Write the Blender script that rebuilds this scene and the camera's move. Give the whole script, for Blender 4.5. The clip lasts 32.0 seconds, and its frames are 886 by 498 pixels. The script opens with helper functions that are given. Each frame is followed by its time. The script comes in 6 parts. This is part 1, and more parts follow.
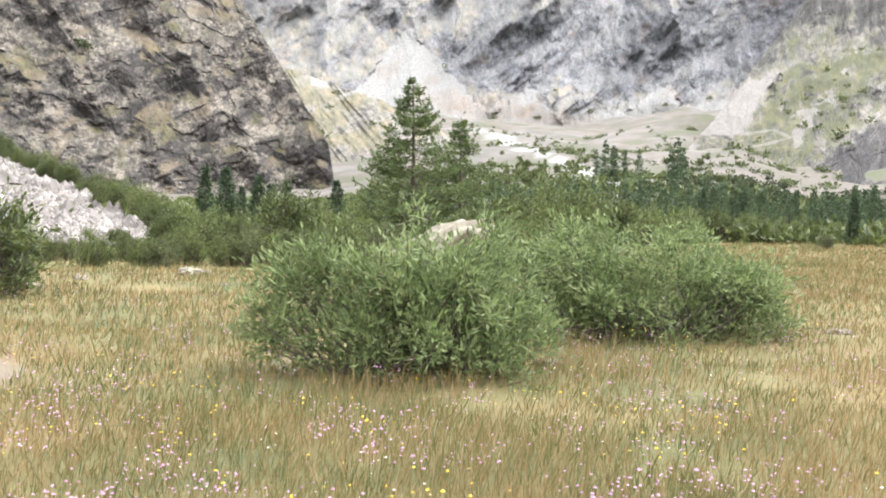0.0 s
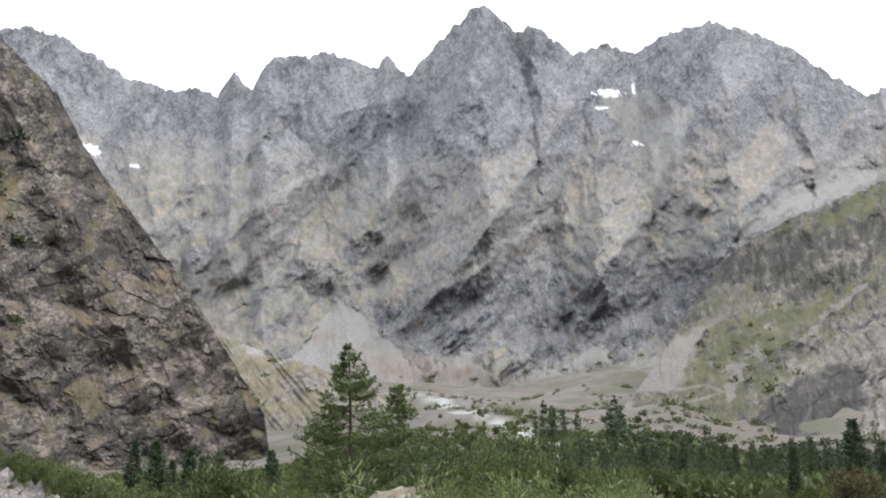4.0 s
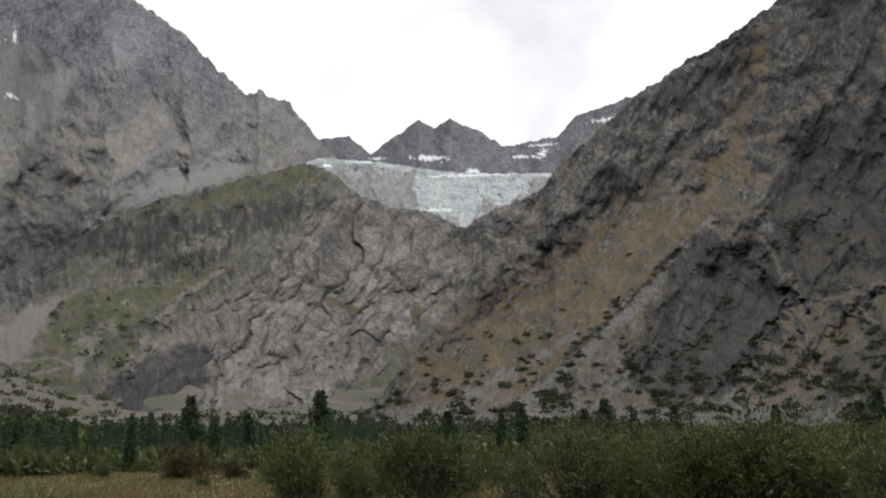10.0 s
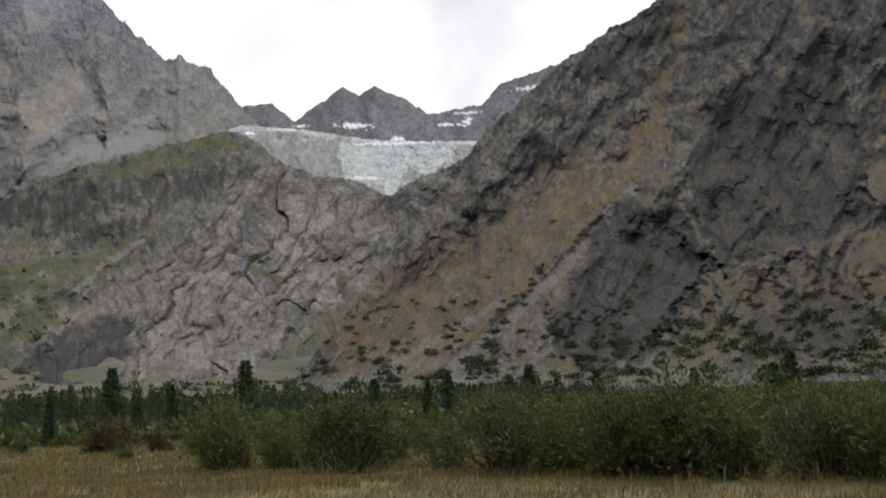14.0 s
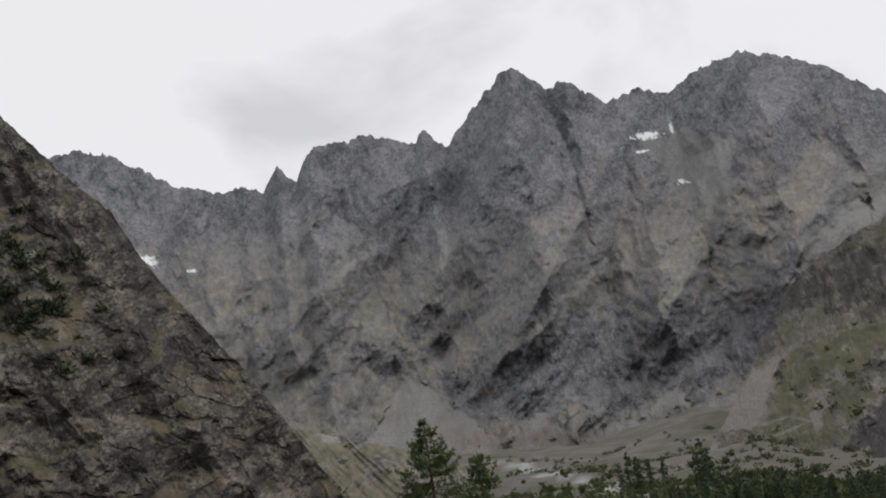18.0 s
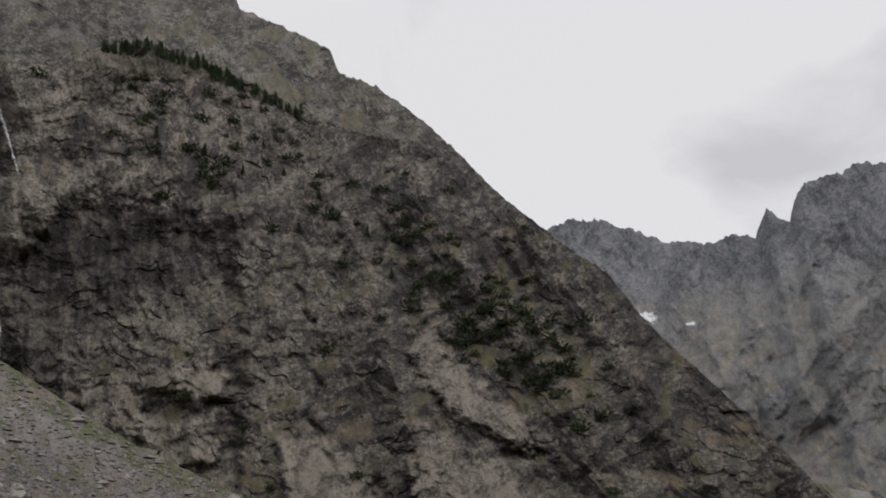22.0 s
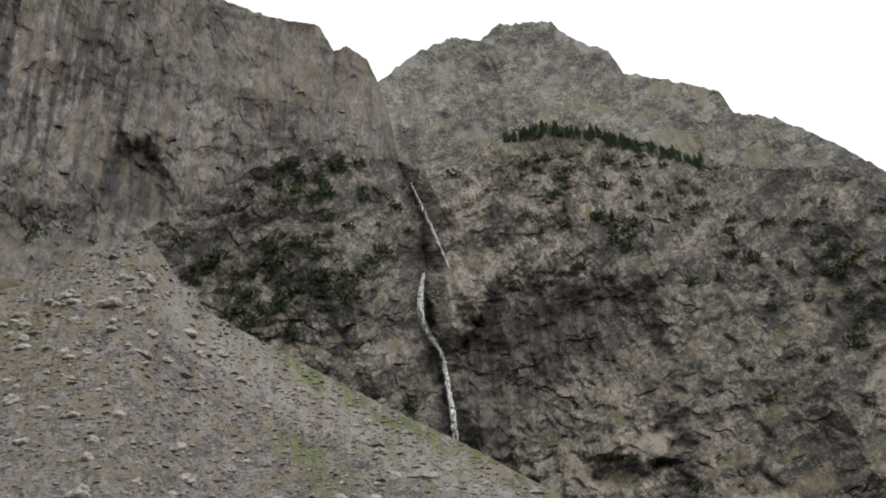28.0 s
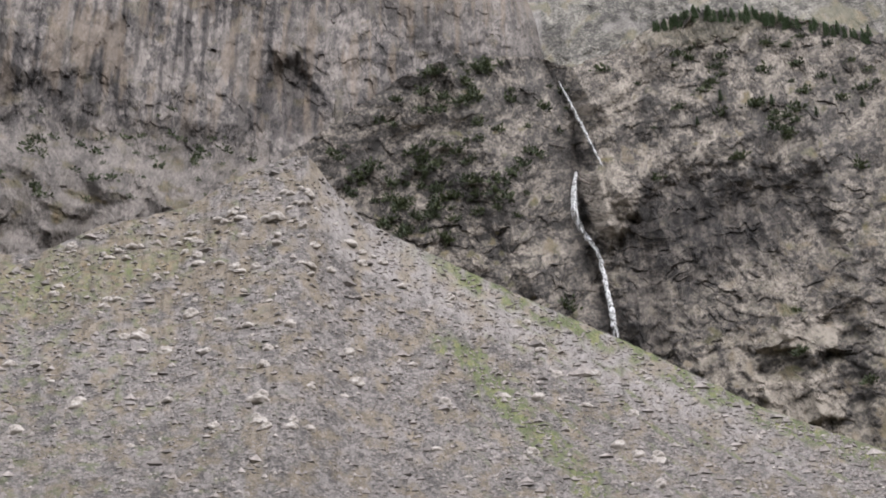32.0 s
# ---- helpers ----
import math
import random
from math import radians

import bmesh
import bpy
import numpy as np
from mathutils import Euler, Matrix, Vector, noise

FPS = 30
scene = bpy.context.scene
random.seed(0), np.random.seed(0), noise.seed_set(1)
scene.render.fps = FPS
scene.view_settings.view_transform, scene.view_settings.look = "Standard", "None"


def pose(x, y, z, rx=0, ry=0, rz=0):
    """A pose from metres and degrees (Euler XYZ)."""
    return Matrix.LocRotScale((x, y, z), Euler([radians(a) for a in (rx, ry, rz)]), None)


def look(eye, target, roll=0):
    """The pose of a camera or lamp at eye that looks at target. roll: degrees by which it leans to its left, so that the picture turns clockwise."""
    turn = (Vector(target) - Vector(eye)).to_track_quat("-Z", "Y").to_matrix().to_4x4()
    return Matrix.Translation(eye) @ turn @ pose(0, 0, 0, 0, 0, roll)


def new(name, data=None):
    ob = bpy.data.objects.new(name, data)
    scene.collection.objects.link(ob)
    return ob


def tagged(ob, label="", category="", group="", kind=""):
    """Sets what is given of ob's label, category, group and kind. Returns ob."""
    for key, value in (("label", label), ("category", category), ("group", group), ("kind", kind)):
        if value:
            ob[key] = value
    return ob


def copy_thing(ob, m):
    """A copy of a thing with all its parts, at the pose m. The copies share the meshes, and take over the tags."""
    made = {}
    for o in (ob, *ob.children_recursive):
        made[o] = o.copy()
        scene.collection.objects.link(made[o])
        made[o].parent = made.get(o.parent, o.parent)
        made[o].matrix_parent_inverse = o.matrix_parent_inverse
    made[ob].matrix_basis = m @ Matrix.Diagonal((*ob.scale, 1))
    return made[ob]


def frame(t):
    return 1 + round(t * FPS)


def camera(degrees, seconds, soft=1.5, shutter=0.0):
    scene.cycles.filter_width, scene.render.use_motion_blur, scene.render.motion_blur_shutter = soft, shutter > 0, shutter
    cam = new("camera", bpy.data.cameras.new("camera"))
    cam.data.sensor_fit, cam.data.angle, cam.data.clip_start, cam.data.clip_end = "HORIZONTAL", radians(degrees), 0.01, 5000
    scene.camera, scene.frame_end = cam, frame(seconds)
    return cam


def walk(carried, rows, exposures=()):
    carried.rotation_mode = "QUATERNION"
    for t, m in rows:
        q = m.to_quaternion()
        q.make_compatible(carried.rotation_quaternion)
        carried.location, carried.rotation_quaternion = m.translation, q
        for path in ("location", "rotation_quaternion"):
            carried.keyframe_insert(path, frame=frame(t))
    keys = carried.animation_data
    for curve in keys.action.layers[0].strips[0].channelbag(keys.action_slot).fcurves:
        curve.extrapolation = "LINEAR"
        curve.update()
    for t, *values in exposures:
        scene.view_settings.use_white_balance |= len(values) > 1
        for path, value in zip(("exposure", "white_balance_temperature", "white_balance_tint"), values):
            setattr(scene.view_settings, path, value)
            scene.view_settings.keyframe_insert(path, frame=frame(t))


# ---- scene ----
cam = camera(48.1, 32.0, soft=1.9)
EYE, ARM = 1.6, 0.25
# seconds, yaw, pitch, roll of the hand-held camera turning on the spot
ROWS = [
    (0.0, -0.19, -2.26, -0.88), (0.5, -1.18, 0.22, -0.30), (1.0, 0.81, 2.99, 0.76), (1.5, 1.57, 4.35, 1.36),
    (2.0, 1.13, 7.02, 0.52), (2.5, -0.65, 7.65, 0.12), (4.5, -5.62, 13.74, 0.93), (5.0, -9.25, 13.37, 0.27),
    (5.5, -13.89, 12.97, 0.47), (6.0, -17.88, 12.18, 0.91), (6.5, -22.37, 11.64, 1.35), (7.0, -25.26, 10.73, 1.51),
    (7.5, -28.81, 10.34, 1.46), (8.0, -33.69, 9.09, 0.82), (8.5, -36.83, 9.75, 0.77), (9.0, -37.73, 10.30, 0.90),
    (9.5, -39.20, 10.72, 1.09), (10.0, -39.69, 10.65, 1.40), (10.5, -40.20, 10.07, 1.73), (11.0, -39.72, 10.18, 1.94),
    (11.5, -39.82, 10.36, 1.57), (12.0, -39.96, 10.26, 1.75), (12.5, -40.65, 10.29, 1.79), (13.0, -41.33, 10.41, 1.83),
    (13.5, -41.86, 9.61, 2.39), (14.0, -43.86, 8.67, 2.46), (14.5, -46.03, 8.56, 1.98), (16.5, -23.31, 10.11, 4.64),
    (17.0, -7.10, 12.03, 4.98), (17.5, -3.24, 14.38, 7.69), (18.0, 1.47, 17.16, 7.64), (18.5, 6.03, 18.01, 6.96),
    (19.0, 10.53, 18.63, 6.55), (19.5, 15.69, 20.53, 6.13), (20.0, 19.28, 21.48, 6.05), (20.5, 22.18, 22.02, 5.92),
    (21.0, 24.87, 22.73, 5.10), (21.5, 26.82, 23.05, 4.23), (22.0, 29.91, 23.06, 3.72), (22.5, 33.11, 24.24, 3.50),
    (23.0, 36.64, 24.74, 3.85), (23.5, 38.93, 24.58, 3.53), (24.0, 43.99, 24.76, 2.37), (24.5, 46.86, 25.62, 1.65),
    (25.0, 49.26, 26.18, 1.15), (25.5, 51.12, 26.39, 0.69), (27.5, 52.63, 27.91, 0.50), (28.0, 55.32, 27.74, 1.93),
    (28.5, 55.11, 27.08, 2.78), (29.0, 52.79, 26.94, 3.07), (29.5, 51.84, 26.27, 2.67), (30.0, 51.79, 25.38, 1.77),
    (30.5, 53.33, 24.81, 1.21), (31.0, 58.21, 23.56, -0.54), (31.5, 62.74, 23.06, -0.59), (32.0, 64.54, 22.34, 0.88),
]
EXPOSURES = [(0, 2.2, 6350, 11), (1.2, 2.2, 6350, 11), (2.0, 2.25, 6400, 14), (2.5, 2.15, 6400, 13), (4.5, 0.8, 6300, 10), (5.0, 0.58, 6350, 10), (6.0, -0.08, 6400, 10), (7.0, 0.05, 6450, 10), (8.0, 0.1, 6500, 10),
             (14.5, 0.06, 6500, 10), (16.5, 0.2, 6450, 11), (18.0, -0.25, 6450, 12), (19.0, -0.5, 6400, 12), (20.0, -0.36, 6400, 12), (22.0, -0.4, 6450, 12), (23.0, -0.42, 6450, 12),
             (24.0, 0.52, 6500, 8), (25.0, 0.95, 6550, 8), (25.5, 0.9, 6550, 8), (28.0, 0.33, 6550, 7), (30.3, 0.36, 6450, 9), (31.2, 0.93, 6300, 13), (32.0, 1.06, 6300, 14)]
walk(cam, [(t, pose(-ARM * math.sin(radians(yaw)), ARM * math.cos(radians(yaw)), EYE, 90 + pitch, roll, yaw))
           for t, yaw, pitch, roll in ROWS], EXPOSURES)

# ---- world and sun: a bright overcast sky ----
SUN_AZ, SUN_EL = 70.0, 52.0
world = bpy.data.worlds.new("overcast_sky")
scene.world = world
world.use_nodes = True
wn, wl = world.node_tree.nodes, world.node_tree.links
wn.clear()
sky = wn.new("ShaderNodeTexSky")
sky.sky_type, sky.sun_disc = "NISHITA", False
sky.sun_elevation, sky.sun_rotation = radians(SUN_EL), radians(SUN_AZ)
sky_bg = wn.new("ShaderNodeBackground")
sky_bg.inputs["Strength"].default_value = 0.10
wl.new(sky.outputs[0], sky_bg.inputs["Color"])
wc = wn.new("ShaderNodeTexCoord")
cloud = wn.new("ShaderNodeTexNoise")
cloud.inputs["Scale"].default_value, cloud.inputs["Detail"].default_value = 4.2, 8
cloud.inputs["Distortion"].default_value = 0.4
wl.new(wc.outputs["Generated"], cloud.inputs["Vector"])
cr = wn.new("ShaderNodeValToRGB")
cr.color_ramp.elements[0].position, cr.color_ramp.elements[0].color = 0.34, (0.76, 0.76, 0.77, 1)
cr.color_ramp.elements[1].position, cr.color_ramp.elements[1].color = 0.50, (1.0, 1.0, 1.0, 1)
wl.new(cloud.outputs[0], cr.inputs[0])
cloud_bg = wn.new("ShaderNodeBackground")
cloud_bg.inputs["Strength"].default_value = 1.06
wl.new(cr.outputs[0], cloud_bg.inputs["Color"])
wm = wn.new("ShaderNodeMixShader")
wm.inputs[0].default_value = 0.92
wl.new(sky_bg.outputs[0], wm.inputs[1])
wl.new(cloud_bg.outputs[0], wm.inputs[2])
wo = wn.new("ShaderNodeOutputWorld")
wl.new(wm.outputs[0], wo.inputs["Surface"])

sun = new("sun", bpy.data.lights.new("sun", "SUN"))
sun.data.energy, sun.data.angle, sun.data.color = 1.1, radians(20), (1.0, 0.97, 0.93)
sun.matrix_world = look((0, 0, 0), (-math.sin(radians(SUN_AZ)) * math.cos(radians(SUN_EL)),
                                    -math.cos(radians(SUN_AZ)) * math.cos(radians(SUN_EL)), -math.sin(radians(SUN_EL))))

# ---- noise ----
def h2(ix, iy, seed):
    a, b = np.asarray(ix).astype(np.int64).astype(np.uint32), np.asarray(iy).astype(np.int64).astype(np.uint32)
    h = a * np.uint32(374761393) + b * np.uint32(668265263) + np.uint32((seed * 1442695041) & 0xFFFFFFFF)
    h = (h ^ (h >> np.uint32(13))) * np.uint32(1274126177)
    h = (h ^ (h >> np.uint32(15))) * np.uint32(1103515245)
    return ((h ^ (h >> np.uint32(16))) & np.uint32(0xFFFFFF)) / 16777216.0


def gnoise(x, y, seed=0):
    """Gradient noise in about -1..1."""
    x, y = np.broadcast_arrays(np.asarray(x, float), np.asarray(y, float))
    ix, iy = np.floor(x), np.floor(y)
    fx, fy = x - ix, y - iy
    u, v = fx * fx * fx * (fx * (fx * 6 - 15) + 10), fy * fy * fy * (fy * (fy * 6 - 15) + 10)
    g = []
    for a in (0, 1):
        for b in (0, 1):
            w = h2(ix + a, iy + b, seed) * 2 * math.pi
            g.append(np.cos(w) * (fx - a) + np.sin(w) * (fy - b))
    return 1.5 * ((g[0] * (1 - u) + g[2] * u) * (1 - v) + (g[1] * (1 - u) + g[3] * u) * v)


def fbm(x, y, octaves=4, seed=0):
    return sum(gnoise(x * 2.03 ** k + 7.1 * k, y * 2.03 ** k - 3.7 * k, seed + k) * 0.52 ** k for k in range(octaves))


def ridged(x, y, octaves=4, seed=0):
    return sum((1 - 2 * np.abs(gnoise(x * 2.07 ** k + 5.3 * k, y * 2.07 ** k + 1.9 * k, seed + k))) * 0.5 ** k for k in range(octaves))


def more(h, k):
    """Another random number out of one."""
    w = h * k
    return w - np.floor(w)


def facets(x, y, seed=0, tilt=1.2, hang=0.0):
    """Blocks: every cell is a plane of its own height and slant, with steps between; hang: how far their lower edges jut out."""
    x, y = np.broadcast_arrays(np.asarray(x, float), np.asarray(y, float))
    ix, iy = np.floor(x), np.floor(y)
    best, val = np.full(x.shape, 9.0), np.zeros(x.shape)
    for a in (-1, 0, 1):
        for b in (-1, 0, 1):
            cx, cy = ix + a, iy + b
            h = h2(cx, cy, seed)
            dx, dy = cx + h - x, cy + more(h, 57.3) - y
            ax, ay = np.abs(dx), np.abs(dy)
            d = np.maximum(ax, ay) + 0.4 * np.minimum(ax, ay)
            near = d < best
            t = 0.6 * (more(h, 131.7) - 0.5)
            if tilt:
                t = t + tilt * ((more(h, 311.1) - 0.5) * dx + (more(h, 733.9) - 0.5 + hang) * dy)
            best, val = np.where(near, d, best), np.where(near, t, val)
    return val


def pyramids(x, y, seed=0):
    """Angular rock: every cell raises a four-sided pyramid turned its own way, and the highest one shows."""
    x, y = np.broadcast_arrays(np.asarray(x, float), np.asarray(y, float))
    ix, iy = np.floor(x), np.floor(y)
    best = np.full(x.shape, -9.0)
    for a in (-1, 0, 1):
        for b in (-1, 0, 1):
            cx, cy = ix + a, iy + b
            h = h2(cx, cy, seed)
            dx, dy = x - cx - h, y - cy - more(h, 57.3)
            w = 0.45 * (more(h, 131.7) - 0.5)
            p, q = dx + w * dy, dy - w * dx
            k = 0.5 * more(h, 311.1)
            side = np.where(p < 0, 0.5 + 1.5 * more(h, 733.9), 0.5 + 1.5 * more(h, 977.7))
            best = np.maximum(best, k - side * np.abs(p) - np.where(q < 0, 0.6 + k, 1.3 + k) * np.abs(q))
    return np.clip(best, -1.2, 1) + 0.22


def tent(az, el, points, width, amp):
    """A rib of the slope along a broken line, highest in its middle."""
    return amp * np.clip(1 - near_line(az, el, points) / width, 0, 1)


def smooth(a, b, x):
    t = np.clip((x - a) / (b - a), 0, 1)
    return t * t * (3 - 2 * t)


def blob(az, el, a0, e0, wa, we, slant=0.0, seed=0, rough=0.5):
    """1 inside a slanted patch of the slope, 0 outside, with a ragged edge."""
    x, y = (az - a0 - slant * (el - e0)) / wa, (el - e0) / we
    return smooth(1.15, 0.75, np.sqrt(x * x + y * y) + rough * fbm(az * 1.3, el * 1.3, 4, seed + 70))


def bands(az, el, slope, seed, fa=0.30, fb=0.85):
    """Rock bands that climb to the right at that slope, broken up and streaked downwards; about -1..1."""
    c, s = math.cos(radians(slope)), math.sin(radians(slope))
    a, b = az * c + el * s, el * c - az * s
    return fbm(a * fa, b * fb, 5, seed) + 0.35 * fbm(az * 3.2, el * 0.7, 3, seed + 8)


def patch(az, el, a0, e0, wa, we, slant=0.0, seed=0):
    """A small patch with a finely ragged edge."""
    x, y = (az - a0 - slant * (el - e0)) / wa, (el - e0) / we
    return smooth(1.05, 0.8, np.sqrt(x * x + y * y) + 0.7 * fbm(az * 5, el * 7, 4, seed + 70))


def fan(az, el, a0, e0, left, right, e1, seed=0):
    """1 inside a debris fan with its tip at (a0, e0) that opens down to e1."""
    k = np.clip((e0 - el) / (e0 - e1), 0, 1.3)
    n = 0.25 * fbm(az * 2, el * 2, 3, seed + 90)
    inside = smooth(-0.15, 0.1, az - (a0 + (left - a0) * k) + n) * smooth(0.15, -0.1, az - (a0 + (right - a0) * k) + n)
    return inside * smooth(e0 + 0.1, e0 - 0.2, el)


def near_line(az, el, points):
    """Distance in degrees to a broken line on the slope."""
    best = np.full(np.broadcast(az, el).shape, 1e9)
    for (a, b), (c, d) in zip(points[:-1], points[1:]):
        t = np.clip(((az - a) * (c - a) + (el - b) * (d - b)) / ((c - a) ** 2 + (d - b) ** 2), 0, 1)
        best = np.minimum(best, np.hypot(az - a - t * (c - a), el - b - t * (d - b)))
    return best


def stroke(az, el, points, width, rough=0.3, seed=0):
    """1 along a broken line of that width, with ragged edges."""
    return smooth(width, 0.5 * width, near_line(az, el, points) + rough * width * 2 * fbm(az * 1.6, el * 1.6, 4, seed + 300))


def area(az, el, points, rough=0.6, seed=0, soft=0.25):
    """1 inside an outline on the slope, 0 outside, with a ragged edge."""
    inside = np.zeros(np.broadcast(az, el).shape, bool)
    for (a, b), (c, d) in zip(points, points[1:] + points[:1]):
        cross = (b > el) != (d > el)
        inside ^= cross & (az < (c - a) * (el - b) / (d - b if d != b else 1e-9) + a)
    gap = near_line(az, el, points + points[:1]) * np.where(inside, 1, -1)
    return smooth(-soft, soft, gap + rough * fbm(az * 1.1, el * 1.1, 5, seed + 320))


def terrace(h, riser=0.55):
    """How far a stepped slope leaves an even one: upright risers, then benches that catch up."""
    f = h - np.floor(h)
    return smooth(riser, 1.0, f) - f


def domes(x, y, seed=0):
    """Rounded slabs with joints between: how far each bulges."""
    x, y = np.broadcast_arrays(np.asarray(x, float), np.asarray(y, float))
    ix, iy = np.floor(x), np.floor(y)
    one, two, val = np.full(x.shape, 9.0), np.full(x.shape, 9.0), np.zeros(x.shape)
    for a in (-1, 0, 1):
        for b in (-1, 0, 1):
            cx, cy = ix + a, iy + b
            dx, dy = cx + 0.15 + 0.7 * h2(cx, cy, seed) - x, cy + 0.15 + 0.7 * h2(cx, cy, seed + 11) - y
            d = np.hypot(dx, dy)
            t = 0.25 * h2(cx, cy, seed + 23) + 0.55 * ((h2(cx, cy, seed + 31) - 0.5) * dx + (h2(cx, cy, seed + 47) - 0.35) * dy)
            near = d < one
            two = np.where(near, one, np.minimum(two, d))
            val, one = np.where(near, t, val), np.where(near, d, one)
    return val + 0.7 * np.sin(np.clip((two - one) / 1.0, 0, 1) * 1.5708) ** 0.8


def line(points):
    """A function through (x, y) corners."""
    xs, ys = [p[0] for p in points], [p[1] for p in points]
    return lambda x: np.interp(x, xs, ys)


# ---- materials ----
def mat(name):
    m = bpy.data.materials.new(name)
    m.use_nodes = True
    n, l = m.node_tree.nodes, m.node_tree.links
    n.clear()
    out = n.new("ShaderNodeOutputMaterial")
    b = n.new("ShaderNodeBsdfPrincipled")
    l.new(b.outputs[0], out.inputs[0])
    return m, n, l, b


def coords(n, lay=False):
    """Places on the thing, or along a mountain side where lay is set."""
    tc = n.new("ShaderNodeAttribute" if lay else "ShaderNodeTexCoord")
    if lay:
        tc.attribute_name = "lay"
    return tc.outputs["Vector" if lay else "Object"]


def ntex(n, l, scale, detail=8, rough=0.6, stretch=(1, 1, 1), turn=(0, 0, 0), distort=0.0, lay=False):
    mp, t = n.new("ShaderNodeMapping"), n.new("ShaderNodeTexNoise")
    mp.inputs["Scale"].default_value = stretch
    mp.inputs["Rotation"].default_value = [radians(a) for a in turn]
    t.inputs["Scale"].default_value, t.inputs["Detail"].default_value, t.inputs["Roughness"].default_value = scale, detail, rough
    t.inputs["Distortion"].default_value = distort
    l.new(coords(n, lay), mp.inputs[0])
    l.new(mp.outputs[0], t.inputs["Vector"])
    return t.outputs["Fac"]


def ramp(n, l, fac, stops):
    r = n.new("ShaderNodeValToRGB")
    e = r.color_ramp.elements
    while len(e) < len(stops):
        e.new(0.5)
    for s, (p, c) in zip(e, stops):
        s.position, s.color = p, (*c, 1) if len(c) == 3 else (c[0],) * 3 + (1,)
    l.new(fac, r.inputs[0])
    return r.outputs[0]


def mix(n, l, fac, a, b, mode="MIX"):
    m = n.new("ShaderNodeMix")
    m.data_type, m.blend_type = "RGBA", mode
    for sock, v in ((m.inputs[0], fac), (m.inputs[6], a), (m.inputs[7], b)):
        if isinstance(v, bpy.types.NodeSocket):
            l.new(v, sock)
        else:
            sock.default_value = v if isinstance(v, (int, float)) else (*v, 1)
    return m.outputs[2]


def attr(n, name):
    a = n.new("ShaderNodeAttribute")
    a.attribute_name = name
    return a.outputs["Fac"]


def bump(n, l, b, height, strength, distance):
    k = n.new("ShaderNodeBump")
    k.inputs["Strength"].default_value, k.inputs["Distance"].default_value = strength, distance
    l.new(height, k.inputs["Height"])
    l.new(k.outputs[0], b.inputs["Normal"])


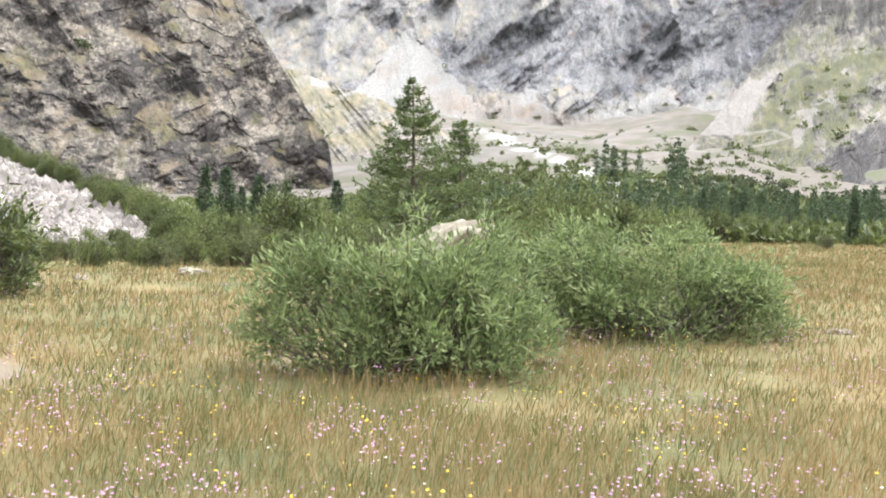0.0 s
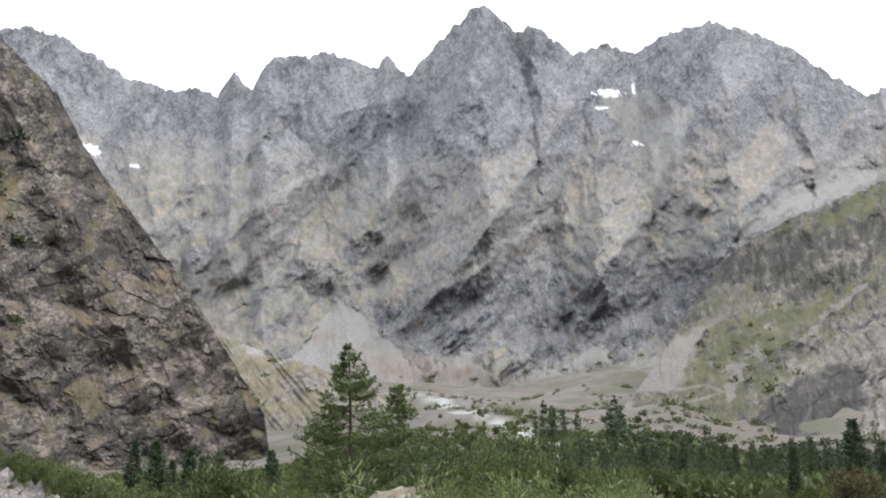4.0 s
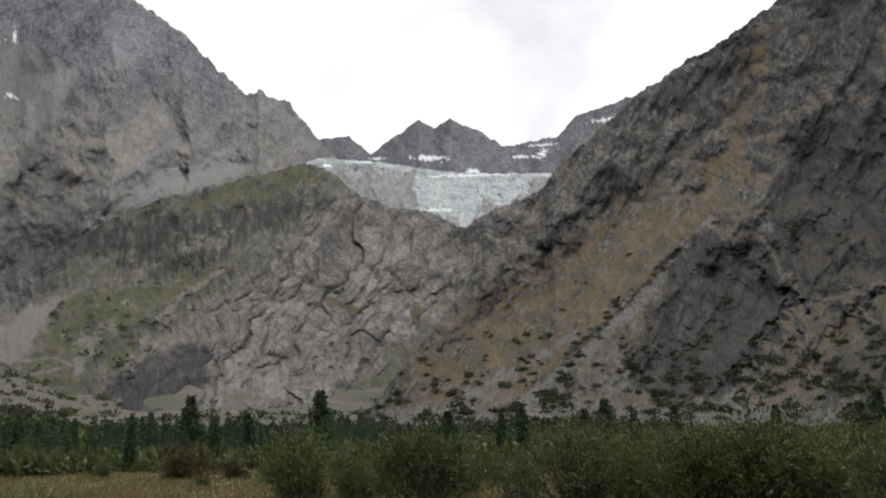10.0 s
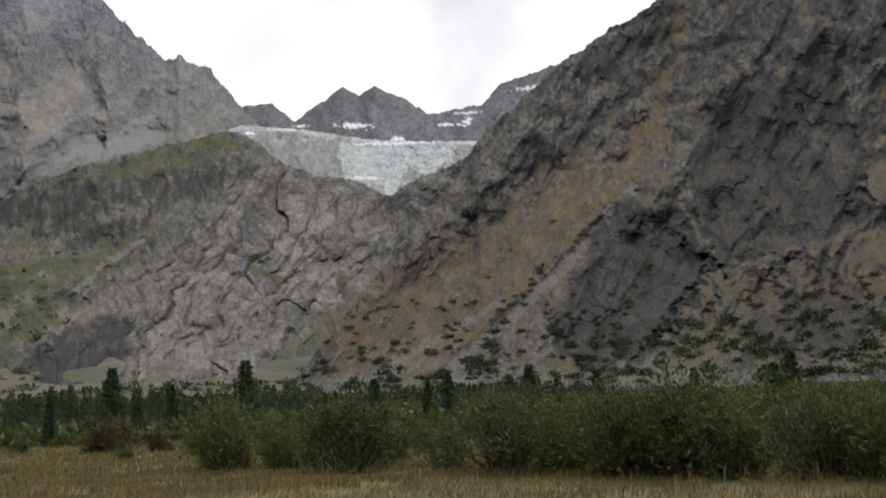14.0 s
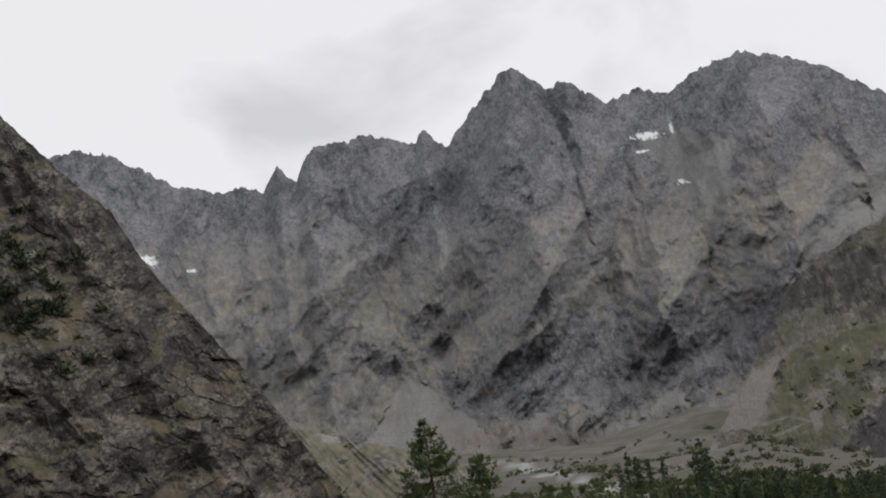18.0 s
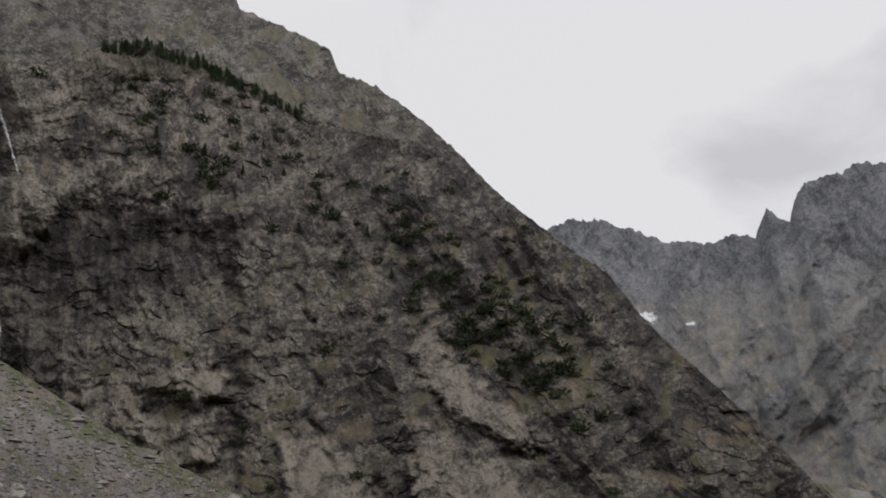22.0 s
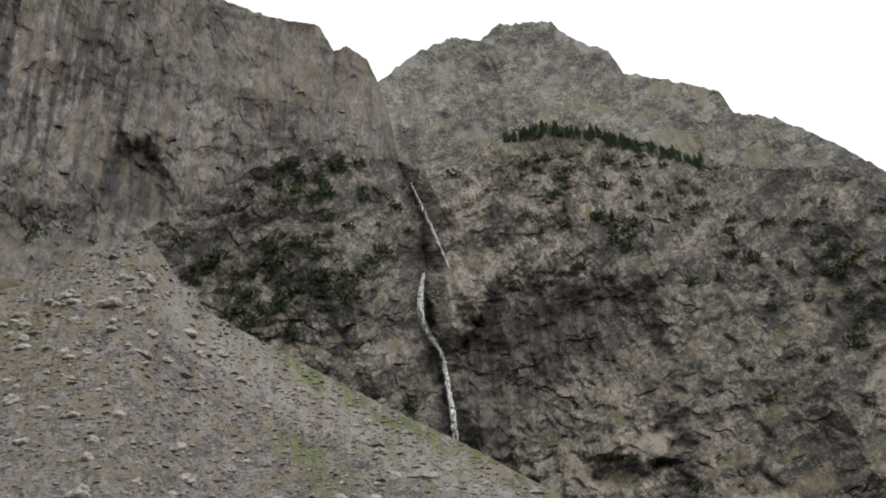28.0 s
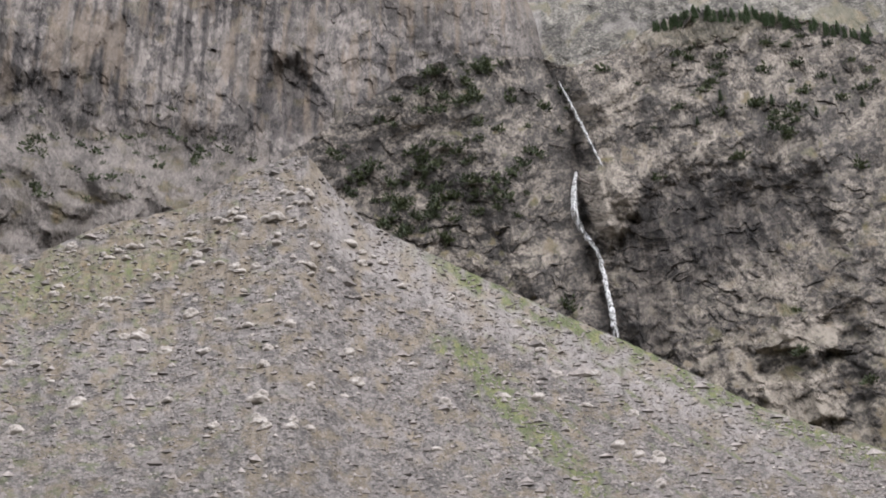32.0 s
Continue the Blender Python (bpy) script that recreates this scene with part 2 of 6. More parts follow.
def rock_mat(name, size, pale, mid, dark, grass=(0.085, 0.09, 0.035), scree=(0.30, 0.28, 0.26), turn=(0, 0, 0), crack=1.0, gain=1.0, shade=0.42, speck=1.0, lines=0.12, rust=(0.20, 0.15, 0.095), flatten=1.0):
    """Bare rock with grass, debris and snow patches, and darkened ones for wet, dark and shaded rock; size: metres of
    its main blotches.
    """
    m, n, l, b = mat(name)
    big = ntex(n, l, 0.7 / size, 6, 0.6, turn=turn, lay=True)
    fine = ntex(n, l, 5 / size, 9, 0.7, (1, 1, 0.8), turn, 0.2, True)
    streak = ntex(n, l, 3.5 / size, 6, 0.62, (1, 1, 0.13), turn, 0.0, True)
    grain = ntex(n, l, 26 / size, 5, 0.72, lay=True)
    mp, warp, bend = n.new("ShaderNodeMapping"), n.new("ShaderNodeTexNoise"), n.new("ShaderNodeVectorMath")
    mp.inputs["Scale"].default_value = (1, 1, flatten)
    mp.inputs["Rotation"].default_value = [radians(a) for a in turn]
    warp.inputs["Scale"].default_value, warp.inputs["Detail"].default_value = 4 / size, 4
    l.new(coords(n, True), mp.inputs[0])
    l.new(mp.outputs[0], warp.inputs["Vector"])
    bend.operation = "MULTIPLY_ADD"
    l.new(warp.outputs["Color"], bend.inputs[0])
    bend.inputs[1].default_value = (0.16 * size,) * 3
    l.new(mp.outputs[0], bend.inputs[2])
    blocks = []
    for scale in (2.3, 6.5, 19):
        vo, bw = n.new("ShaderNodeTexVoronoi"), n.new("ShaderNodeSeparateColor")
        vo.inputs["Scale"].default_value = scale / size
        l.new(bend.outputs[0], vo.inputs["Vector"])
        l.new(vo.outputs["Color"], bw.inputs[0])
        blocks.append(bw.outputs[0])
    mid_f = ntex(n, l, 1.6 / size, 6, 0.62, (1, 1, 0.8), (turn[0], turn[1] + 15, 0), 0.3, True)
    total = None
    mixed = ((fine, 1.8), (big, 1.1), (mid_f, 1.3), (blocks[0], 0.25), (blocks[1], 0.55), (blocks[2], 0.75 * speck), (grain, 1.6 * speck))
    for sock, weight in mixed:
        k = n.new("ShaderNodeMath")
        k.operation = "MULTIPLY_ADD"
        l.new(sock, k.inputs[0])
        k.inputs[1].default_value = weight * gain
        if total:
            l.new(total, k.inputs[2])
        else:
            k.inputs[2].default_value = shade - 0.5 - 0.5 * gain * sum(w for q, w in mixed)
        total = k.outputs[0]
    # tone lightens or darkens the rock, partly by how far it faces up
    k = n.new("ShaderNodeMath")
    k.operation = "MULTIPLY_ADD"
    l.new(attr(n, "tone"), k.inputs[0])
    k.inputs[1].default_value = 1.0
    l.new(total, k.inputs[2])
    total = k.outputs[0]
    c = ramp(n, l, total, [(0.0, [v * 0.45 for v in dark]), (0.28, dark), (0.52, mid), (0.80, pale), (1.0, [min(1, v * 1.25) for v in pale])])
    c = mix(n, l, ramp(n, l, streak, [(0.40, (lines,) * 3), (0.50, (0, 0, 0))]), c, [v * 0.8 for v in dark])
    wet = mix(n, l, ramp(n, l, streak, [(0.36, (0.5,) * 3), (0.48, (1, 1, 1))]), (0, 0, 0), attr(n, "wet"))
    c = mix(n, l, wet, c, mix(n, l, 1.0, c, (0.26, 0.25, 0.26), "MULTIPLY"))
    sc = ramp(n, l, grain, [(0.3, [v * 0.55 for v in scree]), (0.5, scree), (0.75, [v * 1.25 for v in scree])])
    c = mix(n, l, attr(n, "scree"), c, sc)
    gr = ramp(n, l, fine, [(0.3, [v * 0.5 for v in grass]), (0.5, grass), (0.7, (grass[0] * 1.9, grass[1] * 1.55, grass[2] * 1.5))])
    c = mix(n, l, attr(n, "veg"), c, gr)
    c = mix(n, l, attr(n, "rust"), c, ramp(n, l, fine, [(0.3, [v * 0.55 for v in rust]), (0.5, rust), (0.7, [v * 1.5 for v in rust])]))
    c = mix(n, l, attr(n, "snow"), c, (0.82, 0.84, 0.86))
    l.new(c, b.inputs["Base Color"])
    b.inputs["Roughness"].default_value = 0.9
    hsum = n.new("ShaderNodeMath")
    hsum.operation = "MULTIPLY_ADD"
    l.new(grain, hsum.inputs[0])
    hsum.inputs[1].default_value = 0.5
    step = n.new("ShaderNodeMath")
    step.operation = "MULTIPLY_ADD"
    l.new(blocks[1], step.inputs[0])
    step.inputs[1].default_value = 0.5
    step2 = n.new("ShaderNodeMath")
    step2.operation = "MULTIPLY_ADD"
    l.new(blocks[2], step2.inputs[0])
    step2.inputs[1].default_value = 0.3
    l.new(fine, step2.inputs[2])
    l.new(step2.outputs[0], step.inputs[2])
    l.new(step.outputs[0], hsum.inputs[2])
    bump(n, l, b, hsum.outputs[0], 1.0, size * 0.11 * crack)
    return m


def two_tone(name, stops, scale, detail=5, rough=0.8, bump_d=0.0, stretch=(1, 1, 1), random_amount=0.0, translucent=0.0):
    m, n, l, b = mat(name)
    f = ntex(n, l, scale, detail, 0.65, stretch)
    c = ramp(n, l, f, stops)
    if random_amount:
        g = n.new("ShaderNodeNewGeometry")
        hs = n.new("ShaderNodeHueSaturation")
        mr = n.new("ShaderNodeMapRange")
        mr.inputs["To Min"].default_value, mr.inputs["To Max"].default_value = 1 - random_amount, 1 + random_amount
        l.new(g.outputs["Random Per Island"], mr.inputs["Value"])
        l.new(mr.outputs[0], hs.inputs["Value"])
        l.new(c, hs.inputs["Color"])
        c = hs.outputs[0]
    l.new(c, b.inputs["Base Color"])
    b.inputs["Roughness"].default_value = rough
    if translucent:
        b.inputs["Transmission Weight"].default_value = 0.0
        b.inputs["Subsurface Weight"].default_value = 0.0
        tr, ms = n.new("ShaderNodeBsdfTranslucent"), n.new("ShaderNodeMixShader")
        l.new(c, tr.inputs["Color"])
        ms.inputs[0].default_value = translucent
        out = [k for k in n if k.type == "OUTPUT_MATERIAL"][0]
        l.new(b.outputs[0], ms.inputs[1])
        l.new(tr.outputs[0], ms.inputs[2])
        l.new(ms.outputs[0], out.inputs[0])
    if bump_d:
        bump(n, l, b, f, 0.9, bump_d)
    return m


# ---- mesh helpers ----
def raw_mesh(name, verts, faces, material=None, smooth_shade=False, attrs=None, second=None, split=0):
    """A mesh from arrays of places and of triangles or quads."""
    verts, faces = np.asarray(verts, np.float32).reshape(-1, 3), np.asarray(faces, np.int32)
    me = bpy.data.meshes.new(name)
    k = faces.shape[1]
    me.vertices.add(len(verts))
    me.vertices.foreach_set("co", verts.ravel())
    me.loops.add(faces.size)
    me.loops.foreach_set("vertex_index", faces.ravel())
    me.polygons.add(len(faces))
    me.polygons.foreach_set("loop_start", np.arange(0, faces.size, k, dtype=np.int32))
    me.polygons.foreach_set("loop_total", np.full(len(faces), k, np.int32))
    me.polygons.foreach_set("use_smooth", np.full(len(faces), smooth_shade))
    for key, val in (attrs or {}).items():
        if np.ndim(val) == 3:
            me.attributes.new(key, "FLOAT_VECTOR", "POINT").data.foreach_set("vector", np.asarray(val, np.float32).ravel())
        else:
            me.attributes.new(key, "FLOAT", "POINT").data.foreach_set("value", np.asarray(val, np.float32).ravel())
    me.update(calc_edges=True)
    me.validate()
    if material:
        me.materials.append(material)
    if second:
        me.materials.append(second)
        me.polygons.foreach_set("material_index", (np.arange(len(faces)) >= split).astype(np.int32))
    return me


def joined(a, b):
    """Two lots of (places, faces) as one, and where the second begins."""
    return np.concatenate([a[0], b[0]]), np.concatenate([a[1], b[1] + len(a[0])]), len(a[1])


def grid_faces(n, m):
    i = np.arange(n * m).reshape(n, m)
    return np.stack([i[:-1, :-1], i[1:, :-1], i[1:, 1:], i[:-1, 1:]], -1).reshape(-1, 4)


def part(name, me, parent, label=""):
    ob = new(name, me)
    ob.parent = parent
    return tagged(ob, label) if label else ob


def spot(az, r, z=0.0):
    a = np.radians(az)
    return np.stack(np.broadcast_arrays(r * np.sin(a), r * np.cos(a), z), -1)


class Slope:
    """A mountain side round the valley (flat: 0 where it is steepest to 1 where it lies flattest): base and crest are (azimuth, elevation) lines in degrees seen from the meadow,
    far and near their distances; relief(az, el, s, r) moves it away from or towards the valley."""

    def __init__(self, base, crest, near, far, relief, bend=1.0, jag=0.0, seed=0):
        self.base, self.crest, self.near, self.far = line(base), line(crest), line(near), line(far)
        self.relief, self.bend, self.jag, self.seed = relief, bend, jag, seed

    def top(self, az):
        return self.crest(az) + self.jag * (0.7 * ridged(az * 1.1, az * 0 + 0.3, 5, self.seed) + 0.6 * facets(az * 4.3, az * 0 + 0.4, self.seed + 5) + 0.5 * facets(az * 11, az * 0 + 0.4, self.seed + 6))

    def dist(self, az, el):
        b, t = self.base(az), self.crest(az)
        s = np.clip((el - b) / np.maximum(t - b, 0.05), 0, 1.1)
        n, f = self.near(az), self.far(az)
        r = n + (f - n) * s ** self.bend
        return np.maximum(r + self.relief(az, el, s, r), 20)

    def at(self, az, el, off=0.0):
        az, el = np.asarray(az, float), np.asarray(el, float)
        r = self.dist(az, el) - off
        return spot(az, r, EYE + r * np.tan(np.radians(el)))

    flat = 0.5

    def build(self, name, a0, a1, n, m, material, masks, label, category, drop=0.5, soft_shade=False):
        az = np.linspace(a0, a1, n)[:, None]
        s = np.linspace(0, 1, m)[None, :]
        el = self.base(az) + (self.top(az) - self.base(az)) * s
        az = az + 0 * s
        r = self.dist(az, el)
        z = EYE + r * np.tan(np.radians(el))
        co = spot(az, r, z)
        back, co0 = [co], co
        for k in (1, 2, 3):
            rk = r[:, -1] * (1 + 0.06 * k * k)
            back.append(spot(az[:, -1], rk, z[:, -1] - drop * (rk - r[:, -1]))[:, None, :])
        co = np.concatenate(back, 1)
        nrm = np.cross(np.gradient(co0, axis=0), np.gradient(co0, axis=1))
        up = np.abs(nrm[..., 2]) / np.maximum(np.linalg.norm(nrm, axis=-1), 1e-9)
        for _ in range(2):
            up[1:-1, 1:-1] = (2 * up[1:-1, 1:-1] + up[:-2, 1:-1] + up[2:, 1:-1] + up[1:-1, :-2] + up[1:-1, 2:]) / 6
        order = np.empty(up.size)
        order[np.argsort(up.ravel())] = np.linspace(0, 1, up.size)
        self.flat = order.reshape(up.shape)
        values = masks(az, el, s, r)
        pad = {k: np.concatenate([np.clip(v, 0, 1)] + [np.clip(v[:, -1:], 0, 1)] * 3, 1) for k, v in values.items()}
        pad.setdefault("tone", np.full(co.shape[:2], 0.5))
        for k in ("veg", "scree", "wet", "snow", "rust"):
            pad.setdefault(k, np.zeros(co.shape[:2]))
        far = float(np.mean(r))
        lay = np.stack([np.radians(az) * far, 0.15 * r, np.radians(el) * far], -1)
        pad["lay"] = np.concatenate([lay] + [lay[:, -1:] + [0, 0, 9.0 * k] for k in (1, 2, 3)], 1)
        ob = new(name, raw_mesh(name, co, grid_faces(n, m + 3)[:, ::-1], material, soft_shade, pad))
        return tagged(ob, label, category, kind="structure")
# ---- materials of the mountains ----
M_CLIFF = rock_mat("weathered_cliff_rock", 26.0, (0.29, 0.255, 0.215), (0.165, 0.143, 0.121), (0.078, 0.069, 0.062), (0.095, 0.088, 0.04), (0.32, 0.28, 0.24), turn=(0, 18, 0), gain=0.66, shade=0.45, rust=(0.17, 0.13, 0.082), flatten=1.3)
M_WALL = rock_mat("grey_wall_rock", 34.0, (0.26, 0.232, 0.212), (0.165, 0.146, 0.134), (0.085, 0.076, 0.073), (0.11, 0.095, 0.05), (0.215, 0.19, 0.168), turn=(0, -8, 0), gain=0.6, shade=0.42, rust=(0.20, 0.155, 0.115), flatten=0.7)
M_UPPER = rock_mat("olive_upper_rock", 44.0, (0.30, 0.285, 0.248), (0.205, 0.192, 0.163), (0.115, 0.107, 0.094), (0.14, 0.13, 0.082), gain=0.5, shade=0.42, speck=1.3, flatten=1.9)
# Bluish, low-contrast rock: the haze of distance is put into these colours
M_RANGE = rock_mat("hazy_range_rock", 90.0, (0.238, 0.243, 0.26), (0.178, 0.182, 0.197), (0.113, 0.117, 0.131), (0.176, 0.168, 0.134), (0.226, 0.223, 0.214), (0, 25, 0), 0.4, 0.34, 0.46, 1.6, 0.1, (0.19, 0.142, 0.107), 0.85)
M_SLAB = rock_mat("pale_glacier_slabs", 44.0, (0.29, 0.266, 0.242), (0.19, 0.173, 0.156), (0.10, 0.093, 0.088), (0.068, 0.072, 0.03), (0.195, 0.183, 0.167), turn=(0, -28, 0), crack=0.7, gain=0.42, shade=0.37, speck=0.9, flatten=0.75)
M_RIGHT = rock_mat("brown_mountain_rock", 38.0, (0.172, 0.162, 0.147), (0.104, 0.097, 0.088), (0.05, 0.047, 0.045), (0.086, 0.07, 0.034), (0.155, 0.148, 0.135), (0, -25, 0), 0.7, 0.55, 0.40, 1.3, rust=(0.115, 0.078, 0.036), flatten=0.75)
# The far peaks carry their haze in the rock colour as well
M_PEAK = rock_mat("hazy_peak_rock", 110.0, (0.24, 0.242, 0.26), (0.16, 0.162, 0.175), (0.10, 0.102, 0.112), crack=0.4, gain=0.3, speck=1.5)
M_CONE = rock_mat("grey_scree", 7.0, (0.225, 0.203, 0.192), (0.15, 0.134, 0.125), (0.08, 0.072, 0.067), (0.095, 0.112, 0.042), (0.245, 0.225, 0.213), crack=0.8, gain=0.5, shade=0.42, speck=1.6, lines=0.0, rust=(0.165, 0.128, 0.075), flatten=1.6)
M_MORAINE = rock_mat("pale_moraine", 35.0, (0.245, 0.235, 0.215), (0.19, 0.177, 0.154), (0.11, 0.102, 0.085), (0.135, 0.125, 0.078), (0.275, 0.267, 0.25), crack=0.5, gain=0.4, speck=1.4)

# ---- the valley floor: one sheet to the horizon ----
RISE = line([(0, 0), (75, 0), (200, 2.5), (500, 20), (1000, 76), (1600, 150), (4900, 420)])
FLAT = line([(0, 0), (75, 0), (200, 0.5), (500, 7), (1000, 60), (1600, 150), (4900, 420)])


LEFT = line([(0, 0), (75, 0), (200, 0.8), (400, 6), (560, 18), (900, 66), (1600, 150), (4900, 420)])


def ground_z(az, r):
    k, j = smooth(16, 21, az), smooth(-1, -8, az)
    z = RISE(r) * (1 - k - j) + FLAT(r) * k + LEFT(r) * j
    x, y = r * np.sin(np.radians(az)), r * np.cos(np.radians(az))
    z = z + 0.05 * fbm(x * 0.45, y * 0.45, 3, 5) * smooth(3, 8, r) + 0.35 * fbm(x * 0.03, y * 0.03, 3, 6) * smooth(40, 120, r)
    return z - 0.28 * smooth(24, 30, r) * smooth(-2, -9, az) * smooth(60, 40, r) + smooth(300, 700, r) * 6 * fbm(x / 90, y / 90, 4, 9) + smooth(600, 1100, r) * 16 * fbm(x / 260, y / 260, 3, 10)


g_az = np.linspace(-180, 180, 481)[:, None]
g_r = np.concatenate([[0.0], np.geomspace(1.5, 4900, 170)])[None, :]
g_az, g_r = np.broadcast_arrays(g_az, g_r)
gx, gy = g_r * np.sin(np.radians(g_az)), g_r * np.cos(np.radians(g_az))
gco = np.stack([gx, gy, ground_z(g_az, g_r)], -1)
river = smooth(1.15, 0.45, np.abs(g_az - line([(130, 15), (250, 11.0), (420, 8.6), (560, 7.2), (700, 5.2), (900, 3.2), (1200, -1)])(g_r) + 0.8 * fbm(gx / 60, gy / 60, 3, 3))
               * line([(130, 1), (400, 1.2), (700, 1.9), (1200, 2.5)])(g_r)) * smooth(140, 220, g_r) * smooth(1100, 900, g_r)
gravel = 0.8 * smooth(0.1, 0.55, fbm(gx / 70, gy / 70, 5, 14) + 0.25 * smooth(500, 800, g_r) - 0.3 * smooth(250, 90, g_r)) * smooth(110, 300, g_r) * (1 - 0.85 * smooth(14, 18, g_az))
track = smooth(1.0, 0.4, np.abs(g_r - 26.5 - 0.12 * (g_az + 15) + 0.8 * gnoise(gx * 0.3, gy * 0.3, 8)) / 0.9) * smooth(-2, -8, g_az) * smooth(-40, -28, g_az) * (gy > 0)
sand = 0.4 * smooth(0.78, 0.95, gnoise(gx * 0.33, gy * 0.5, 21) + 0.4 * gnoise(gx * 1.3, gy * 1.3, 22)) * smooth(60, 30, g_r)
sand = np.maximum(sand, 0.8 * smooth(1.0, 0.6, np.hypot(g_az + 23.6, (g_r - 10.6) * 1.6) / 1.7))

m, n, l, b = mat("meadow_ground")
f1, f2, f3 = ntex(n, l, 0.35, 6), ntex(n, l, 6, 8, 0.7), ntex(n, l, 0.03, 5)
c = ramp(n, l, f1, [(0.36, (0.09, 0.1, 0.038)), (0.5, (0.155, 0.14, 0.055)), (0.64, (0.215, 0.16, 0.07))])
c = mix(n, l, ramp(n, l, f2, [(0.35, (0.35,) * 3), (0.6, (0, 0, 0))]), c, (0.08, 0.075, 0.032))
c = mix(n, l, attr(n, "far"), c, ramp(n, l, f3, [(0.38, (0.07, 0.078, 0.04)), (0.5, (0.094, 0.084, 0.066)), (0.62, (0.125, 0.106, 0.088))]))
c = mix(n, l, attr(n, "gravel"), c, ramp(n, l, f3, [(0.4, (0.1, 0.091, 0.084)), (0.6, (0.15, 0.137, 0.127))]))
c = mix(n, l, attr(n, "sand"), c, (0.19, 0.157, 0.122))
c = mix(n, l, attr(n, "river"), c, ramp(n, l, f2, [(0.35, (0.22, 0.225, 0.22)), (0.6, (0.40, 0.41, 0.405))]))
l.new(c, b.inputs["Base Color"])
b.inputs["Roughness"].default_value = 0.95
bump(n, l, b, f2, 1.0, 0.06)
M_GROUND = m
ground = new("ground", raw_mesh("ground", gco, grid_faces(*g_az.shape), M_GROUND, True,
                                {"gravel": gravel, "sand": np.maximum(sand, track), "river": river, "far": smooth(50, 90, g_r)}))
tagged(ground, "flat alpine meadow of dry grass rising to a gravel valley floor", "meadow", kind="structure")


# ---- the left massif: a cliff front with a waterfall, a higher mountain behind, a side wall ----
def dent(az, el, a0, e0, wa, we, slant=0.0):
    """A soft hollow or swelling of the slope."""
    return np.exp(-(((az - a0 - slant * (el - e0)) / wa) ** 2 + ((el - e0) / we) ** 2))


def uv(az, el, r):
    return np.radians(az) * r, np.radians(el) * r


def lean_to(az, el, r, size, lean, seed):
    """Places on the slope along and across its joints, gently bent."""
    u, v = uv(az, el, r)
    w = 0.6 * size
    u, v = u + w * fbm(u / size / 6, v / size / 6, 3, seed + 60), v + w * fbm(u / size / 6 + 9, v / size / 6, 3, seed + 61)
    return u + lean * v, v - lean * u


def crags(az, el, r, size, amp, lean=0.35, seed=0, squash=1.6, level=1.0):
    """Broken rock: angular blocks at four sizes, with benches where level is above nought."""
    p, q = lean_to(az, el, r, size, lean, seed)
    x, y = p + 0.22 * size * gnoise(p / size * 1.7, q / size * 1.7, seed + 8), q + 0.22 * size * gnoise(p / size * 1.7 + 5, q / size * 1.7, seed + 9)
    d = 3.6 * pyramids(p / size / 3.6, q / size / 3.6 / squash, seed + 1) + 1.6 * pyramids(p / size / 1.35, q / size / 1.35 / squash, seed + 2)
    d = d + 0.42 * facets(x / size, y / size / squash, seed + 4, 1.6, 0.2) + 0.3 * facets(x / size * 2.4, y / size * 2.6 / squash, seed + 5, 1.6, 0.25) + 0.7 * facets(x / size / 2.6, y / size / 2.2 / squash, seed + 6, 1.0, 0.1)
    if level:
        k = smooth(-0.3, 0.3, fbm(p / size / 8, q / size / 8, 2, seed + 62))
        d = d - level * k * 0.8 * terrace((q + 0.8 * size * fbm(p / size / 5, q / size / 5, 3, seed + 63)) / size / 1.3, 0.6) + 0.5 * level * facets(p / size / 1.6, q / size * 1.7, seed + 7, 1.6) * (1 - k)
    return amp * d


def mottle(az, el, r, size, lean, seed, squash=1.6):
    """Blocks of lighter and darker rock, -0.5 to 0.5."""
    p, q = lean_to(az, el, r, size, lean, seed)
    p, q = p + 0.22 * size * gnoise(p / size * 1.7, q / size * 1.7, seed + 8), q + 0.22 * size * gnoise(p / size * 1.7 + 5, q / size * 1.7, seed + 9)
    return 0.8 * facets(p / size, q / size / squash, seed + 4, 0) + 0.5 * facets(p / size / 2.6, q / size / 2.2 / squash, seed + 6, 0) + 0.5 * facets(p / size * 2.4, q / size * 2.6 / squash, seed + 5, 0)


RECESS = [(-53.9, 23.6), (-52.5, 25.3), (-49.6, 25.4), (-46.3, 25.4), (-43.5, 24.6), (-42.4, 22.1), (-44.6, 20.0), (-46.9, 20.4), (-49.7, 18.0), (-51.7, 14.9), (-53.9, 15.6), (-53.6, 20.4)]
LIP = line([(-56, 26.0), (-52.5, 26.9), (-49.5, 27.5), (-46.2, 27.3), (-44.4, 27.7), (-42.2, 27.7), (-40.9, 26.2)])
CORNER = line([(11, -40.9), (17.5, -40.6), (20.7, -41.0), (23.9, -41.4), (27.2, -41.5)])
FALL_LINE = [(-57.1, 32.6), (-55.5, 29.1), (-55.7, 26.2), (-55.2, 22.3), (-54.1, 16.0)]
